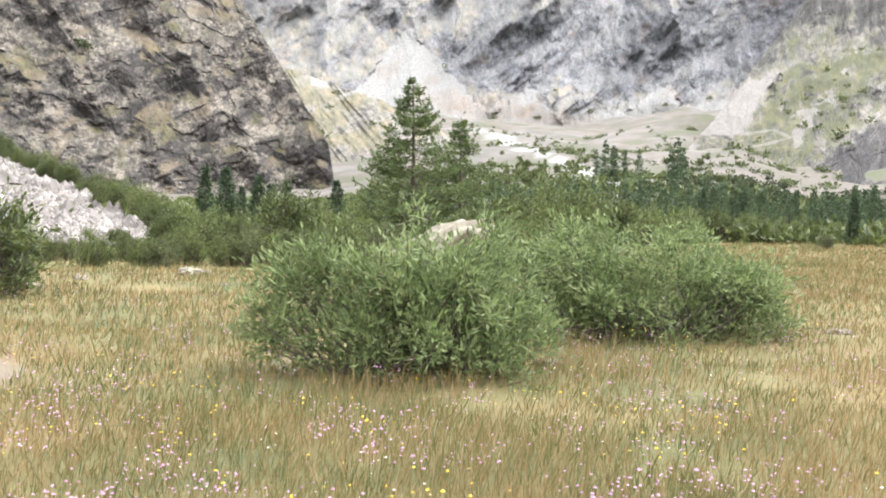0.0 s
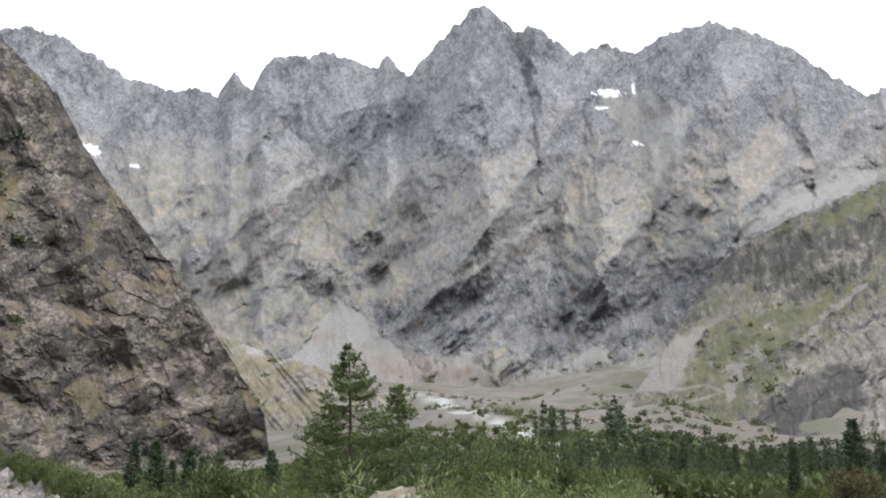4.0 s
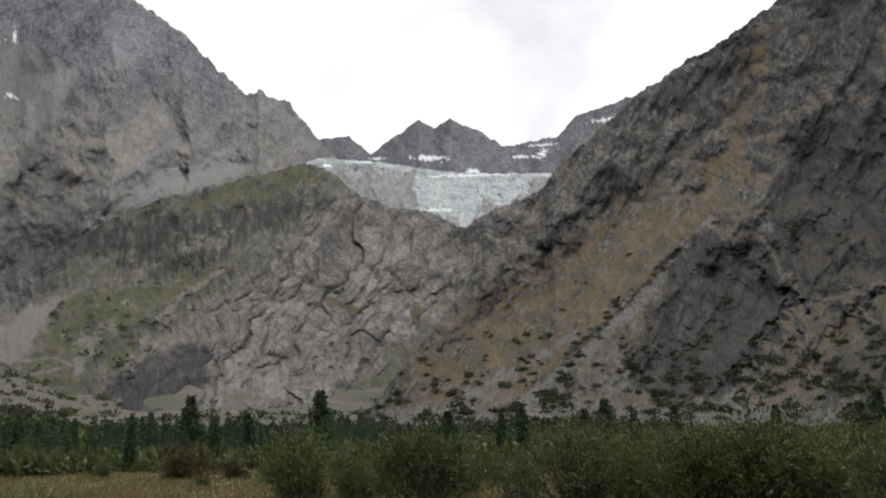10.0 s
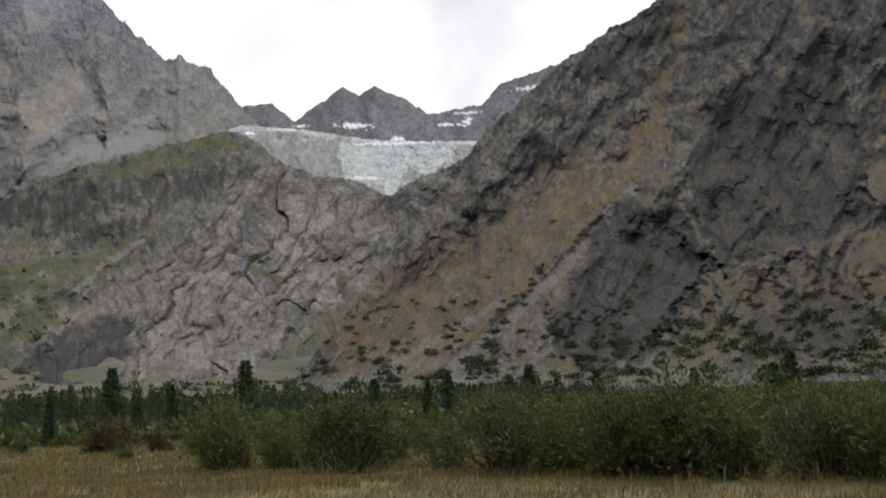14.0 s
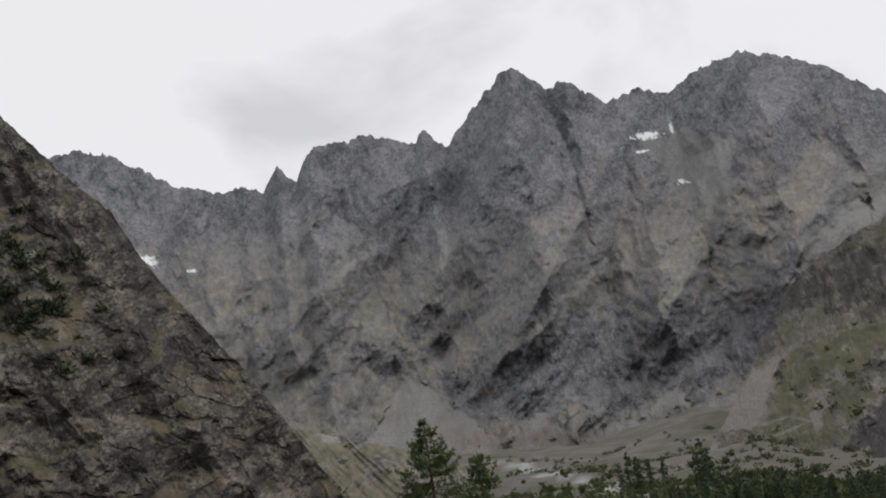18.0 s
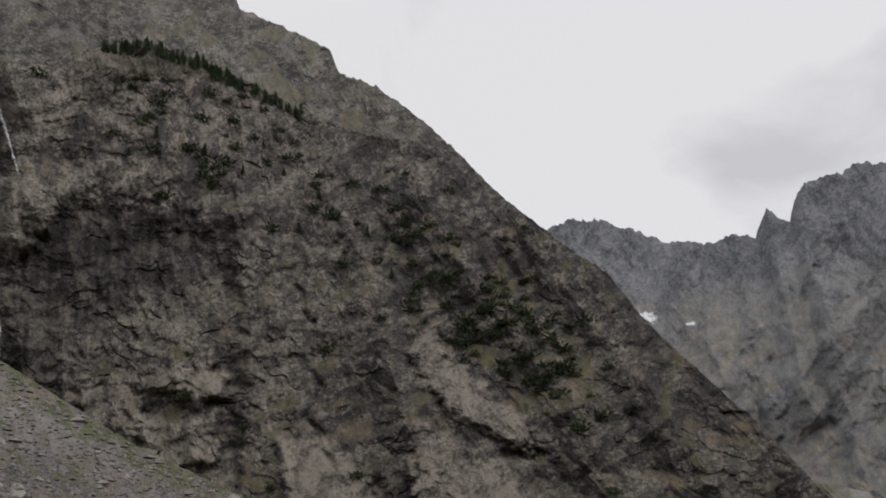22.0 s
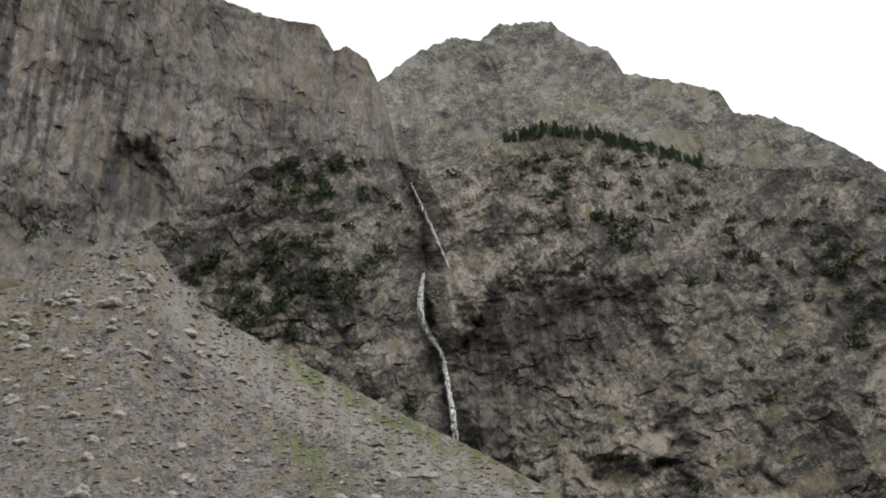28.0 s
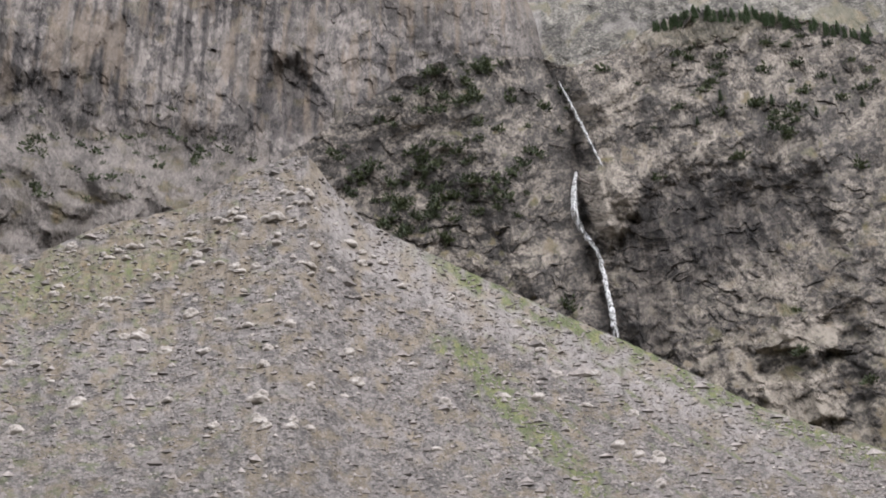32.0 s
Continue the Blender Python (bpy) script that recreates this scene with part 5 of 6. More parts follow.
M_RUST = plant_mat("brownish_shrub_leaf", [(0.35, (0.06, 0.055, 0.025)), (0.5, (0.09, 0.08, 0.035)), (0.66, (0.12, 0.11, 0.05))], 0.6)
M_LARCH = plant_mat("larch_needle", [(0.35, (0.065, 0.095, 0.03)), (0.5, (0.10, 0.14, 0.046)), (0.66, (0.145, 0.185, 0.062))], 0.6, 0.3)
M_SPRUCE = plant_mat("spruce_needle", [(0.38, (0.035, 0.06, 0.028)), (0.5, (0.052, 0.085, 0.04)), (0.62, (0.075, 0.11, 0.05))], 0.65, 0.2)
# Spruce green again, lightened so that distance haze sits in the colour
M_WOOD = plant_mat("hazed_spruce_needle", [(0.38, (0.05, 0.08, 0.038)), (0.5, (0.075, 0.115, 0.055)), (0.62, (0.105, 0.15, 0.07))], 0.65, 0.25)
M_BARK = two_tone("grey_brown_bark", [(0.35, (0.05, 0.04, 0.032)), (0.6, (0.13, 0.105, 0.085))], 14, 6, 0.9, 0.02, (1, 1, 0.2))


def cards(base, way, length, width, seed=0, fold=0.12):
    """Pointed leaves: one folded four-cornered blade at every base."""
    r = np.random.default_rng(seed)
    way = way / np.maximum(np.linalg.norm(way, axis=1), 1e-6)[:, None]
    side = np.cross(way, r.normal(size=base.shape))
    side /= np.maximum(np.linalg.norm(side, axis=1), 1e-6)[:, None]
    up = np.cross(side, way)
    ln, wd = np.broadcast_to(length, len(base))[:, None], np.broadcast_to(width, len(base))[:, None]
    mid = base + way * ln * 0.5 + up * ln * fold
    co = np.stack([base, mid - side * wd * 0.5, base + way * ln, mid + side * wd * 0.5], 1)
    return co.reshape(-1, 3), np.arange(len(base) * 4).reshape(-1, 4)


def tubes(paths, sides=5):
    """Tapered round stems: each path is (points, radii)."""
    vs, fs, k = [], [], 0
    for pts, rad in paths:
        pts = np.asarray(pts, float)
        t = np.gradient(pts, axis=0)
        t /= np.linalg.norm(t, axis=1)[:, None] + 1e-9
        a = np.cross(t, [0.31, 0.92, 0.13])
        a /= np.linalg.norm(a, axis=1)[:, None] + 1e-9
        b2 = np.cross(t, a)
        w = np.arange(sides) * 2 * np.pi / sides
        ring = pts[:, None] + (a[:, None] * np.cos(w)[None, :, None] + b2[:, None] * np.sin(w)[None, :, None]) * np.asarray(rad)[:, None, None]
        n = len(pts)
        i = np.arange(n * sides).reshape(n, sides)
        j = np.roll(i, -1, 1)
        fs.append(np.stack([i[:-1], j[:-1], j[1:], i[1:]], -1).reshape(-1, 4) + k)
        vs.append(ring.reshape(-1, 3))
        k += n * sides
    return np.concatenate(vs), np.concatenate(fs)


def shrub(name, w, d, h, clumps, per, leaf, leaf_w, material, label, seed, stems=9, low=0.1, group="", lobes=6, apart=False, ragged=0.15):
    """A bush of branching stems that end in leafy clumps, heaped into uneven lobes with gaps between them."""
    r = np.random.default_rng(seed)
    n = clumps
    la = np.arange(lobes) * 2 * np.pi / lobes + r.normal(size=lobes) * 0.4
    lr = r.uniform(0.3, 0.72, lobes)
    lx, ly, lh = np.cos(la) * lr * w / 2, np.sin(la) * lr * d / 2, h * r.uniform(0.55, 1.0, lobes)
    lx[0], ly[0], lh[0] = 0, 0, h
    lw = 0.5 * w * r.uniform(0.34, 0.5, lobes)
    which = r.integers(0, lobes, n)
    ang, up = r.uniform(0, 2 * np.pi, n), r.uniform(low, 1, n) ** 0.75
    rad = np.sqrt(np.clip(1 - up ** 2.2, 0.03, 1)) * r.uniform(0.4, 1.0, n) ** 0.5
    c = np.stack([lx[which] + np.cos(ang) * rad * lw[which], ly[which] + np.sin(ang) * rad * lw[which] * d / w, up * lh[which] * 0.86 * (1 + 0.07 * r.normal(size=n))], 1)
    shoot = (r.random(n) < ragged)[:, None] * r.uniform(0.10, 0.34, (n, 1))
    c = c + shoot * np.stack([c[:, 0] * 0.7, c[:, 1] * 0.7, 0.75 * c[:, 2]], 1)
    size = 0.13 * h * r.uniform(0.6, 1.3, n)
    owner = np.repeat(np.arange(n), per)
    off = r.normal(size=(len(owner), 3)) * [1, 1, 1.1]
    base = c[owner] + off * size[owner, None] * 0.55
    base[:, 2] = np.maximum(base[:, 2], 0.04 * h)
    axis = np.stack([(c[:, 0] - 0.5 * lx[which]) * 0.7, (c[:, 1] - 0.5 * ly[which]) * 0.7, np.full(n, 0.6 * h)], 1) + r.normal(size=(n, 3)) * 0.15 * h
    way = axis[owner] / h * 0.7 + off * 0.35 + r.normal(size=off.shape) * 0.42
    leafy = cards(base, way, leaf * r.uniform(0.6, 1.25, len(base)), leaf_w * r.uniform(0.7, 1.2, len(base)), seed + 1)
    root = new(name)
    tagged(root, label, "bush", group)
    foot = np.stack([r.normal(size=stems) * w * 0.10, r.normal(size=stems) * d * 0.09, np.zeros(stems) - 0.04], 1)
    paths = [[] for q in range(stems)]
    for k in range(min(n, 150)):
        a = foot[k % stems]
        m1 = a * 0.5 + c[k] * 0.5 + [0, 0, -0.10 * h] + r.normal(size=3) * 0.04 * h
        paths[k % stems].append(([a, a * 0.75 + m1 * 0.25 + r.normal(size=3) * 0.02 * h, m1, m1 * 0.45 + c[k] * 0.55 + r.normal(size=3) * 0.03 * h, c[k] + (c[k] - m1) * 0.12], np.array([0.016, 0.013, 0.009, 0.006, 0.002]) * h ** 0.8))
    if apart:
        for some in paths:
            part("stem", raw_mesh("stem", *tubes(some, 4), M_BARK), root, "thin forking dark brown stem")
        part("crown", raw_mesh("crown", *leafy, material), root)
    else:
        v, f, k = joined(tubes(sum(paths, []), 3), leafy)
        part("crown", raw_mesh("crown", v, f, M_BARK, False, None, material, k), root)
    return root


def conifer(name, h, width, whorls, per, tuft, material, label, seed, airy=0.0, bare=0.06, group="", fat=0.34, tip_up=0.10):
    """A conifer: tapered trunk, whorls of boughs and needle sprays along them."""
    r = np.random.default_rng(seed)
    root = new(name)
    tagged(root, label, "conifer tree", group)
    lean = r.normal(size=2) * 0.01 * h
    zt = np.linspace(-0.03, 1, 9)
    trunk = np.stack([lean[0] * zt ** 2, lean[1] * zt ** 2, zt * h], 1)
    part("trunk", raw_mesh("trunk", *tubes([(trunk, 0.016 * h * (1.03 - zt) ** 0.9 + 0.002 * h)], 8), M_BARK, True), root, "straight grey-brown trunk")
    paths, bases, ways = [], [], []
    for k in range(whorls):
        t = bare + (1 - bare) * (k + r.uniform(-0.4, 0.4)) / whorls
        t = min(max(t, bare), 0.985)
        reach = width / 2 * ((1 - t) ** (1.0 if airy > 0 else 0.95) * (1 - 0.3 * max(0, 0.2 - t) / 0.2) + 0.02)
        for q in range(int(r.integers(5, 8))):
            a = r.uniform(0, 2 * np.pi)
            ln = reach * (r.uniform(0.7, 1.15) if airy > 0 else r.uniform(0.5, 1.12))
            droop = (0.16 if t > 0.65 else -0.06) + r.normal() * 0.09
            o = np.array([lean[0] * t * t, lean[1] * t * t, t * h])
            tip = np.array([np.cos(a) * ln, np.sin(a) * ln, droop * ln + tip_up * ln])
            s = np.linspace(0, 1, 5)
            path = o + s[:, None] * tip + np.stack([0 * s, 0 * s, -0.16 * ln * np.sin(s * np.pi)], 1)
            paths.append((path, 0.0035 * h * (1 - t * 0.7) * (1 - 0.85 * s) + 0.0006 * h))
            m = max(5, int(per * ((0.05 + ln / width * 2.0) if airy > 0 else (0.3 + ln / width * 1.4))))
            x = r.uniform(0.08 + airy * 0.1, 1.05, m)
            pos = np.stack([np.interp(x, s, path[:, i]) for i in range(3)], 1)
            sidew = np.stack([-np.sin(a) * np.ones(m), np.cos(a) * np.ones(m), np.zeros(m)], 1) * r.choice([-1, 1], m)[:, None]
            way = sidew * r.uniform(0.2, 1.0, m)[:, None] + tip / ln * r.uniform(0.3, 1.0, m)[:, None] + np.stack([0 * x, 0 * x, r.normal(-0.1, 0.45, m)], 1)
            spread = 0.30 * ln * (1.08 - x)[:, None] * r.uniform(0, 1.2, (m, 1))
            bases.append(pos + sidew * spread + np.stack([0 * x, 0 * x, r.normal(0, 0.03 * h / 4, m)], 1))
            ways.append(way)
    b2, w2 = np.concatenate(bases), np.concatenate(ways)
    green = cards(b2, w2, tuft * r.uniform(0.6, 1.3, len(b2)), tuft * fat * r.uniform(0.7, 1.3, len(b2)), seed + 3, 0.08)
    if airy < 0:
        part("crown", raw_mesh("crown", *green, material), root)
        return root
    v, f, k = joined(tubes(paths, 3), green)
    part("crown", raw_mesh("crown", v, f, M_BARK, False, None, material, k), root)
    return root


def place(ob, az, r, scale=1.0, turn=None, z=None):
    """Sets a thing on the valley floor."""
    zz = float(ground_z(np.array(float(az)), np.array(float(r)))) if z is None else z
    p = spot(az, r, zz - 0.03)
    ob.matrix_basis = pose(p[0], p[1], p[2], 0, 0, rng.uniform(0, 360) if turn is None else turn) @ Matrix.Scale(scale, 4)
    return ob


def again(ob, az, r, scale=1.0, z=None, label=""):
    c2 = copy_thing(ob, Matrix.Identity(4))
    place(c2, az, r, scale, None, z)
    return tagged(c2, label) if label else c2


# the two willow bushes in front
place(shrub("willow_bush", 3.2, 2.0, 1.42, 210, 72, 0.10, 0.03, M_WILLOW, "grey-green willow bush with narrow leaves in dry meadow grass", 9, 14, 0.04, "", 10, True, 0.55), -0.2, 9.9, 1.0, 12)
place(shrub("willow_bush", 4.3, 2.6, 1.5, 240, 74, 0.105, 0.034, M_WILLOW, "tall rounded green willow bush standing in the meadow", 5, 12, 0.03, "", 11, True, 0.5), 12.6, 13.2, 1.0, 20)

# shrubs of the wood's edge, each built once and set again
S_GREEN = shrub("shrub", 2.6, 2.4, 2.0, 130, 26, 0.15, 0.055, M_SHRUB, "green leafy willow shrub at the meadow edge", 21, 5, 0.05, "shrubs at the meadow edge", 6, True)
S_DARK = shrub("shrub", 3.0, 2.6, 2.1, 150, 26, 0.16, 0.065, M_DARK, "dark green dense shrub at the meadow edge", 23, 5, 0.03, "shrubs at the meadow edge", 6, True)
S_GREY = shrub("shrub", 2.4, 2.2, 1.8, 120, 26, 0.14, 0.045, M_OLIVE, "grey-green willow shrub with thin stems at the meadow edge", 25, 6, 0.12, "shrubs at the meadow edge", 6, True)
S_RUST = shrub("shrub", 2.8, 2.4, 1.2, 110, 22, 0.15, 0.06, M_RUST, "low brownish shrub at the meadow edge", 27, 5, 0.03, "shrubs at the meadow edge", 6, True)
place(S_DARK, 38.6, 24.5, 0.95)
place(S_GREEN, 32.0, 27.5, 1.0)
place(S_GREY, 47.0, 21.5, 1.05)
place(S_RUST, 25.5, 46, 1.35)
for kind, az, r, k in ((S_RUST, 28.0, 44, 1.3), (S_GREEN, 35.0, 27, 1.0), (S_DARK, 35.8, 29, 1.0), (S_DARK, 41.0, 27.5, 0.85), (S_GREEN, 42.5, 34, 1.1), (S_GREY, 44.0, 24, 1.05),
                       (S_GREEN, 50.2, 21.5, 1.0), (S_DARK, 53.5, 20.3, 1.05), (S_DARK, 56.6, 19.8, 1.15), (S_GREEN, 59.5, 19.5, 1.0), (S_DARK, 58.2, 23, 1.15), (S_GREY, 63.6, 18.6, 1.05),
                       (S_GREEN, 66.5, 18.5, 1.0), (S_GREY, 69.5, 17.8, 0.95), (S_GREEN, 72.5, 18, 1.0), (S_GREEN, 48.0, 28, 1.1), (S_GREY, 52.0, 27, 1.2), (S_GREEN, 62, 26, 1.15),
                       (S_GREEN, 66, 27, 1.1), (S_DARK, 70, 26, 1.1), (S_GREEN, 55, 30, 1.2), (S_GREEN, 38.5, 38, 1.25), (S_GREY, 34.0, 40, 1.2), (S_GREEN, 30.4, 37, 1.0), (S_DARK, 32.5, 44, 1.3),
                       (S_GREEN, 45, 44, 1.2), (S_DARK, 48, 46, 1.2), (S_GREEN, 28.5, 60, 1.2), (S_DARK, 19.8, 66, 0.9), (S_GREEN, 24.5, 68, 0.7)):
    again(kind, az, r, k * ((0.80 if az > 50 else 0.63) if r < 31 else (0.78 if az > 46 else 0.54)))
# low tufts in the grass near the far edge
again(S_GREY, 21.2, 50, 0.42, None, "small pale green shrub in the dry grass")
again(S_GREEN, 26.4, 38, 0.28, None, "small pale green shrub in the dry grass")
# left side and behind the willows
again(S_DARK, -25.2, 18.6, 0.93)
again(S_GREEN, -23.4, 19.8, 0.75)
for k in range(16):
    again((S_GREEN, S_DARK, S_GREEN, S_GREY)[k % 4], -23.5 + 1.15 * k + rng.uniform(-0.4, 0.4), 33 + rng.uniform(-2, 5), rng.uniform(0.42, 0.54) if k < 8 else rng.uniform(0.48, 0.72))
for k in range(12):
    again((S_DARK, S_GREEN)[k % 2], -21 + 1.6 * k, 46 + rng.uniform(-4, 6), rng.uniform(0.35, 0.5) if k < 5 else rng.uniform(0.6, 0.9))
for kind, az, r, k in ((S_DARK, -8.9, 45, 1.35), (S_DARK, -7.6, 47, 1.2), (S_GREEN, 4.0, 21.5, 0.72), (S_DARK, 6.4, 21, 0.66), (S_GREEN, 5.2, 26, 0.8), (S_DARK, 2.9, 30, 0.85), (S_GREEN, 8.2, 27, 0.75),
                       (S_GREEN, 8.5, 50, 1.5), (S_GREEN, 6.3, 52, 1.55), (S_DARK, 10.2, 48, 1.2), (S_GREEN, 11.8, 44, 1.0), (S_DARK, 4.2, 46, 1.25), (S_GREEN, 13.5, 50, 1.05), (S_GREY, -3.0, 30, 0.7),
                       (S_GREEN, -5.2, 32, 0.75), (S_DARK, 15.5, 56, 0.95), (S_GREEN, 17.2, 60, 0.9)):
    again(kind, az, r, k)

# larches behind the boulder
place(conifer("larch", 6.9, 7.0, 30, 230, 0.16, M_LARCH, "tall green larch tree with open spreading boughs", 41, 1.0, 0.06, "", 0.3), -1.5, 40, 1.0, 10)
place(conifer("larch", 5.6, 6.6, 27, 220, 0.16, M_LARCH, "shorter green larch tree beside the tall one", 43, 1.0, 0.06, "", 0.3), 1.2, 42.5, 1.0, 70)

# spruces
SPRUCE = conifer("spruce", 4.0, 3.0, 26, 30, 0.26, M_SPRUCE, "dark green young spruce at the wood's edge", 45, 0.0, 0.04, "spruces at the wood's edge")
SLIM = conifer("spruce", 4.0, 2.2, 24, 24, 0.26, M_SPRUCE, "slim dark green young spruce at the wood's edge", 47, 0.0, 0.05, "spruces at the wood's edge")
FAR = conifer("spruce", 4.0, 2.3, 20, 18, 0.27, M_WOOD, "green spruce in the wood behind the meadow", 49, -1, 0.03, "spruces in the wood", 0.4)
FAR2 = conifer("spruce", 4.0, 2.0, 18, 14, 0.27, M_WOOD, "slim green spruce in the wood behind the meadow", 51, -1, 0.03, "spruces in the wood", 0.4)
place(FAR, 17.0, 100, 0.95)
place(FAR2, 19.0, 97, 0.9)
place(SPRUCE, 32.8, 52, (1.6 + 52 * math.tan(radians(2.7))) / 4.0)
place(SLIM, 22.6, 58, (1.6 + 58 * math.tan(radians(1.1))) / 4.0)
for kind, az, el, r in ((SPRUCE, 25.7, 2.5, 64), (SLIM, 27.0, 0.8, 66), (SPRUCE, 28.8, 1.5, 62), (SPRUCE, 40.0, 1.4, 55), (SLIM, 43.0, 1.2, 60), (SPRUCE, 44.2, 1.5, 62), (SPRUCE, 48.8, 1.8, 48),
                        (SLIM, 50.4, 1.1, 50), (SPRUCE, 52.6, 1.4, 46), (SLIM, 57.9, 1.3, 44), (SPRUCE, 63.0, 1.9, 42), (SLIM, 67.8, 0.6, 44), (SPRUCE, 47.7, 1.3, 56), (SPRUCE, 62.2, 1.3, 46),
                        (SLIM, -13.2, 2.3, 70), (SPRUCE, -12.1, 2.2, 72), (SPRUCE, -10.3, 1.8, 66), (SLIM, -9.6, 1.4, 70), (SLIM, -8.7, 1.6, 74), (SPRUCE, -5.9, 1.6, 62), (SPRUCE, -4.0, 1.1, 60), (SLIM, -11.2, 1.2, 74)):
    again(kind, az, r, (EYE + r * math.tan(radians(el)) - float(ground_z(np.array(az), np.array(float(r))))) / 4.0)
for k in range(130):
    az, r = 2.5 + 32 * rng.random(), 72 + 34 * rng.random()
    again((FAR, FAR2)[k % 2], az, r, rng.uniform(0.5, 1.0) * (1.0 if az > 9 else 0.85))


def wood(name, source, places, scales, label):
    """Many far conifers as one mesh, turned and sized one by one."""
    me = [o for o in source.children if o.name.startswith("crown")][0].data
    v = np.zeros(len(me.vertices) * 3)
    me.vertices.foreach_get("co", v)
    v = v.reshape(-1, 3)
    f = np.arange(len(v)).reshape(-1, 4)
    w = rng.uniform(0, 6.28, len(places))[:, None]
    x, y = v[None, :, 0] * np.cos(w) - v[None, :, 1] * np.sin(w), v[None, :, 0] * np.sin(w) + v[None, :, 1] * np.cos(w)
    co = np.stack([x, y, v[None, :, 2] + 0 * w], -1) * np.asarray(scales)[:, None, None] + np.asarray(places)[:, None]
    faces = (f[None] + len(v) * np.arange(len(places))[:, None, None]).reshape(-1, 4)
    return tagged(new(name, raw_mesh(name, co, faces, me.materials[0])), label, "trees", kind="stuff")


wa, wr = rng.uniform(2, 36, 200), 104 + 70 * rng.random(200)
wood("spruce_wood", FAR2, spot(wa, wr, ground_z(wa, wr) - 0.05), rng.uniform(0.7, 1.25, 200), "dark green spruce wood on the valley floor")
# trees out on the gravel flats
for az, el, r, kind in ((13.4, 4.3, 330, SPRUCE), (13.7, 3.7, 335, SPRUCE), (13.1, 3.6, 325, SPRUCE), (9.4, 4.1, 400, SPRUCE), (9.9, 3.8, 395, SPRUCE), (10.5, 3.6, 390, SPRUCE), (11.3, 3.4, 380, SPRUCE), (8.9, 3.6, 410, SPRUCE)):
    again(FAR if int(r) % 2 else FAR2, az, r, (EYE + r * math.tan(radians(el)) - float(ground_z(np.array(az), np.array(float(r))))) / 4.0, None, "tall green conifer on the gravel flats")
for k in range(90):
    r = 170 + 480 * rng.random()
    again((S_DARK, S_GREEN)[k % 2], 2.5 + 15 * rng.random(), r, rng.uniform(0.7, 1.3) * (1 + r / 900), None, "shrub on the gravel flats")

# green fringe beside the scree cone
for k in range(60):
    az = -25 + 13.5 * rng.random()
    p = CONE.at(az, float(CONE.crest(np.array(az))) - 0.08 - 0.25 * rng.random())
    c2 = copy_thing((S_GREEN, S_DARK)[k % 2], Matrix.Identity(4))
    c2.matrix_basis = pose(p[0], p[1], p[2] - 0.1, 0, 0, rng.uniform(0, 360)) @ Matrix.Scale(rng.uniform(0.5, 0.95), 4)
    tagged(c2, "green shrub on the edge of the scree")


# ---- bushes and small trees on the rock faces ----
def clumps(name, slope, spots, size, material, label, seed, tall=1.0, per=34, leaf=0.55):
    """Many small bushes on a mountain side, one mesh."""
    r = np.random.default_rng(seed)
    az, el = spots[:, 0], spots[:, 1]
    p = slope.at(az, el)
    n = len(p)
    w = size * r.uniform(0.5, 1.35, n)
    owner = np.repeat(np.arange(n), per)
    off = r.normal(size=(len(owner), 3)) * 0.36
    off[:, 2] = np.abs(off[:, 2]) * tall
    base = p[owner] + off * w[owner, None]
    v, f = cards(base, off + r.normal(size=off.shape) * 0.5 + [0, 0, 0.3], leaf * w[owner], 0.55 * leaf * w[owner], seed + 1)
    ob = new(name, raw_mesh(name, v, f, material))
    return tagged(ob, label, "bushes", kind="stuff")


def scatter(n, a0, a1, e0, e1, accept, seed):
    r = np.random.default_rng(seed)
    az, el = r.uniform(a0, a1, n), r.uniform(e0, e1, n)
    return np.stack([az, el], 1)[accept(az, el) > r.random(n)]


def below(slope, az, el, gap=0.15):
    return (el < slope.crest(az) - gap) & (el > slope.base(az))


M_CLIFFBUSH = plant_mat("dark_cliff_bush", [(0.35, (0.03, 0.042, 0.018)), (0.5, (0.045, 0.06, 0.025)), (0.66, (0.07, 0.085, 0.035))], 0.7, 0.1, 0.1)
spots = scatter(3400, -74, -8, 6, 34, lambda a, e: below(CLIFF, a, e) * np.clip(
    0.10 * smooth(0.0, 0.5, fbm(a * 0.6, e * 0.6, 4, 301)) + 0.75 * blob(a, e, -25.5, 18.5, 4.2, 5.0, -0.85, 302, 0.5) + 0.45 * blob(a, e, -64, 28, 6.5, 5, 0.3, 303, 0.6)
    + 0.30 * blob(a, e, -44, 30, 8, 2.2, -0.2, 304, 0.6) + 0.9 * blob(a, e, -42.3, 27.2, 1.8, 0.9, 0.3, 305, 0.3) + 0.5 * blob(a, e, -66.5, 23.5, 2.5, 2.6, 0.5, 306, 0.6)
    + 0.9 * blob(a, e, -61.5, 32.2, 2.4, 0.9, -0.2, 307, 0.3) + 0.18 * blob(a, e, -32, 24, 6, 5, -0.8, 308, 0.6) - 0.5 * blob(a, e, -49.5, 18, 5, 5, 0, 309, 0.3), 0, 1), 310)
clumps("cliff_bushes", CLIFF, spots[CONE.crest(spots[:, 0]) < spots[:, 1]], 4.8, M_CLIFFBUSH, "dark green bushes scattered over the rock cliff", 311, 0.9, 90, 0.48)
spots = scatter(700, -99, -72, 21, 30, lambda a, e: below(SIDE, a, e) * (0.05 + 0.5 * blob(a, e, -83, 26.5, 7, 1.3, -0.1, 312, 0.5)), 313)
clumps("ledge_bushes", SIDE, spots, 4.0, M_CLIFFBUSH, "dark bushes on the ledge under the rock wall", 314)
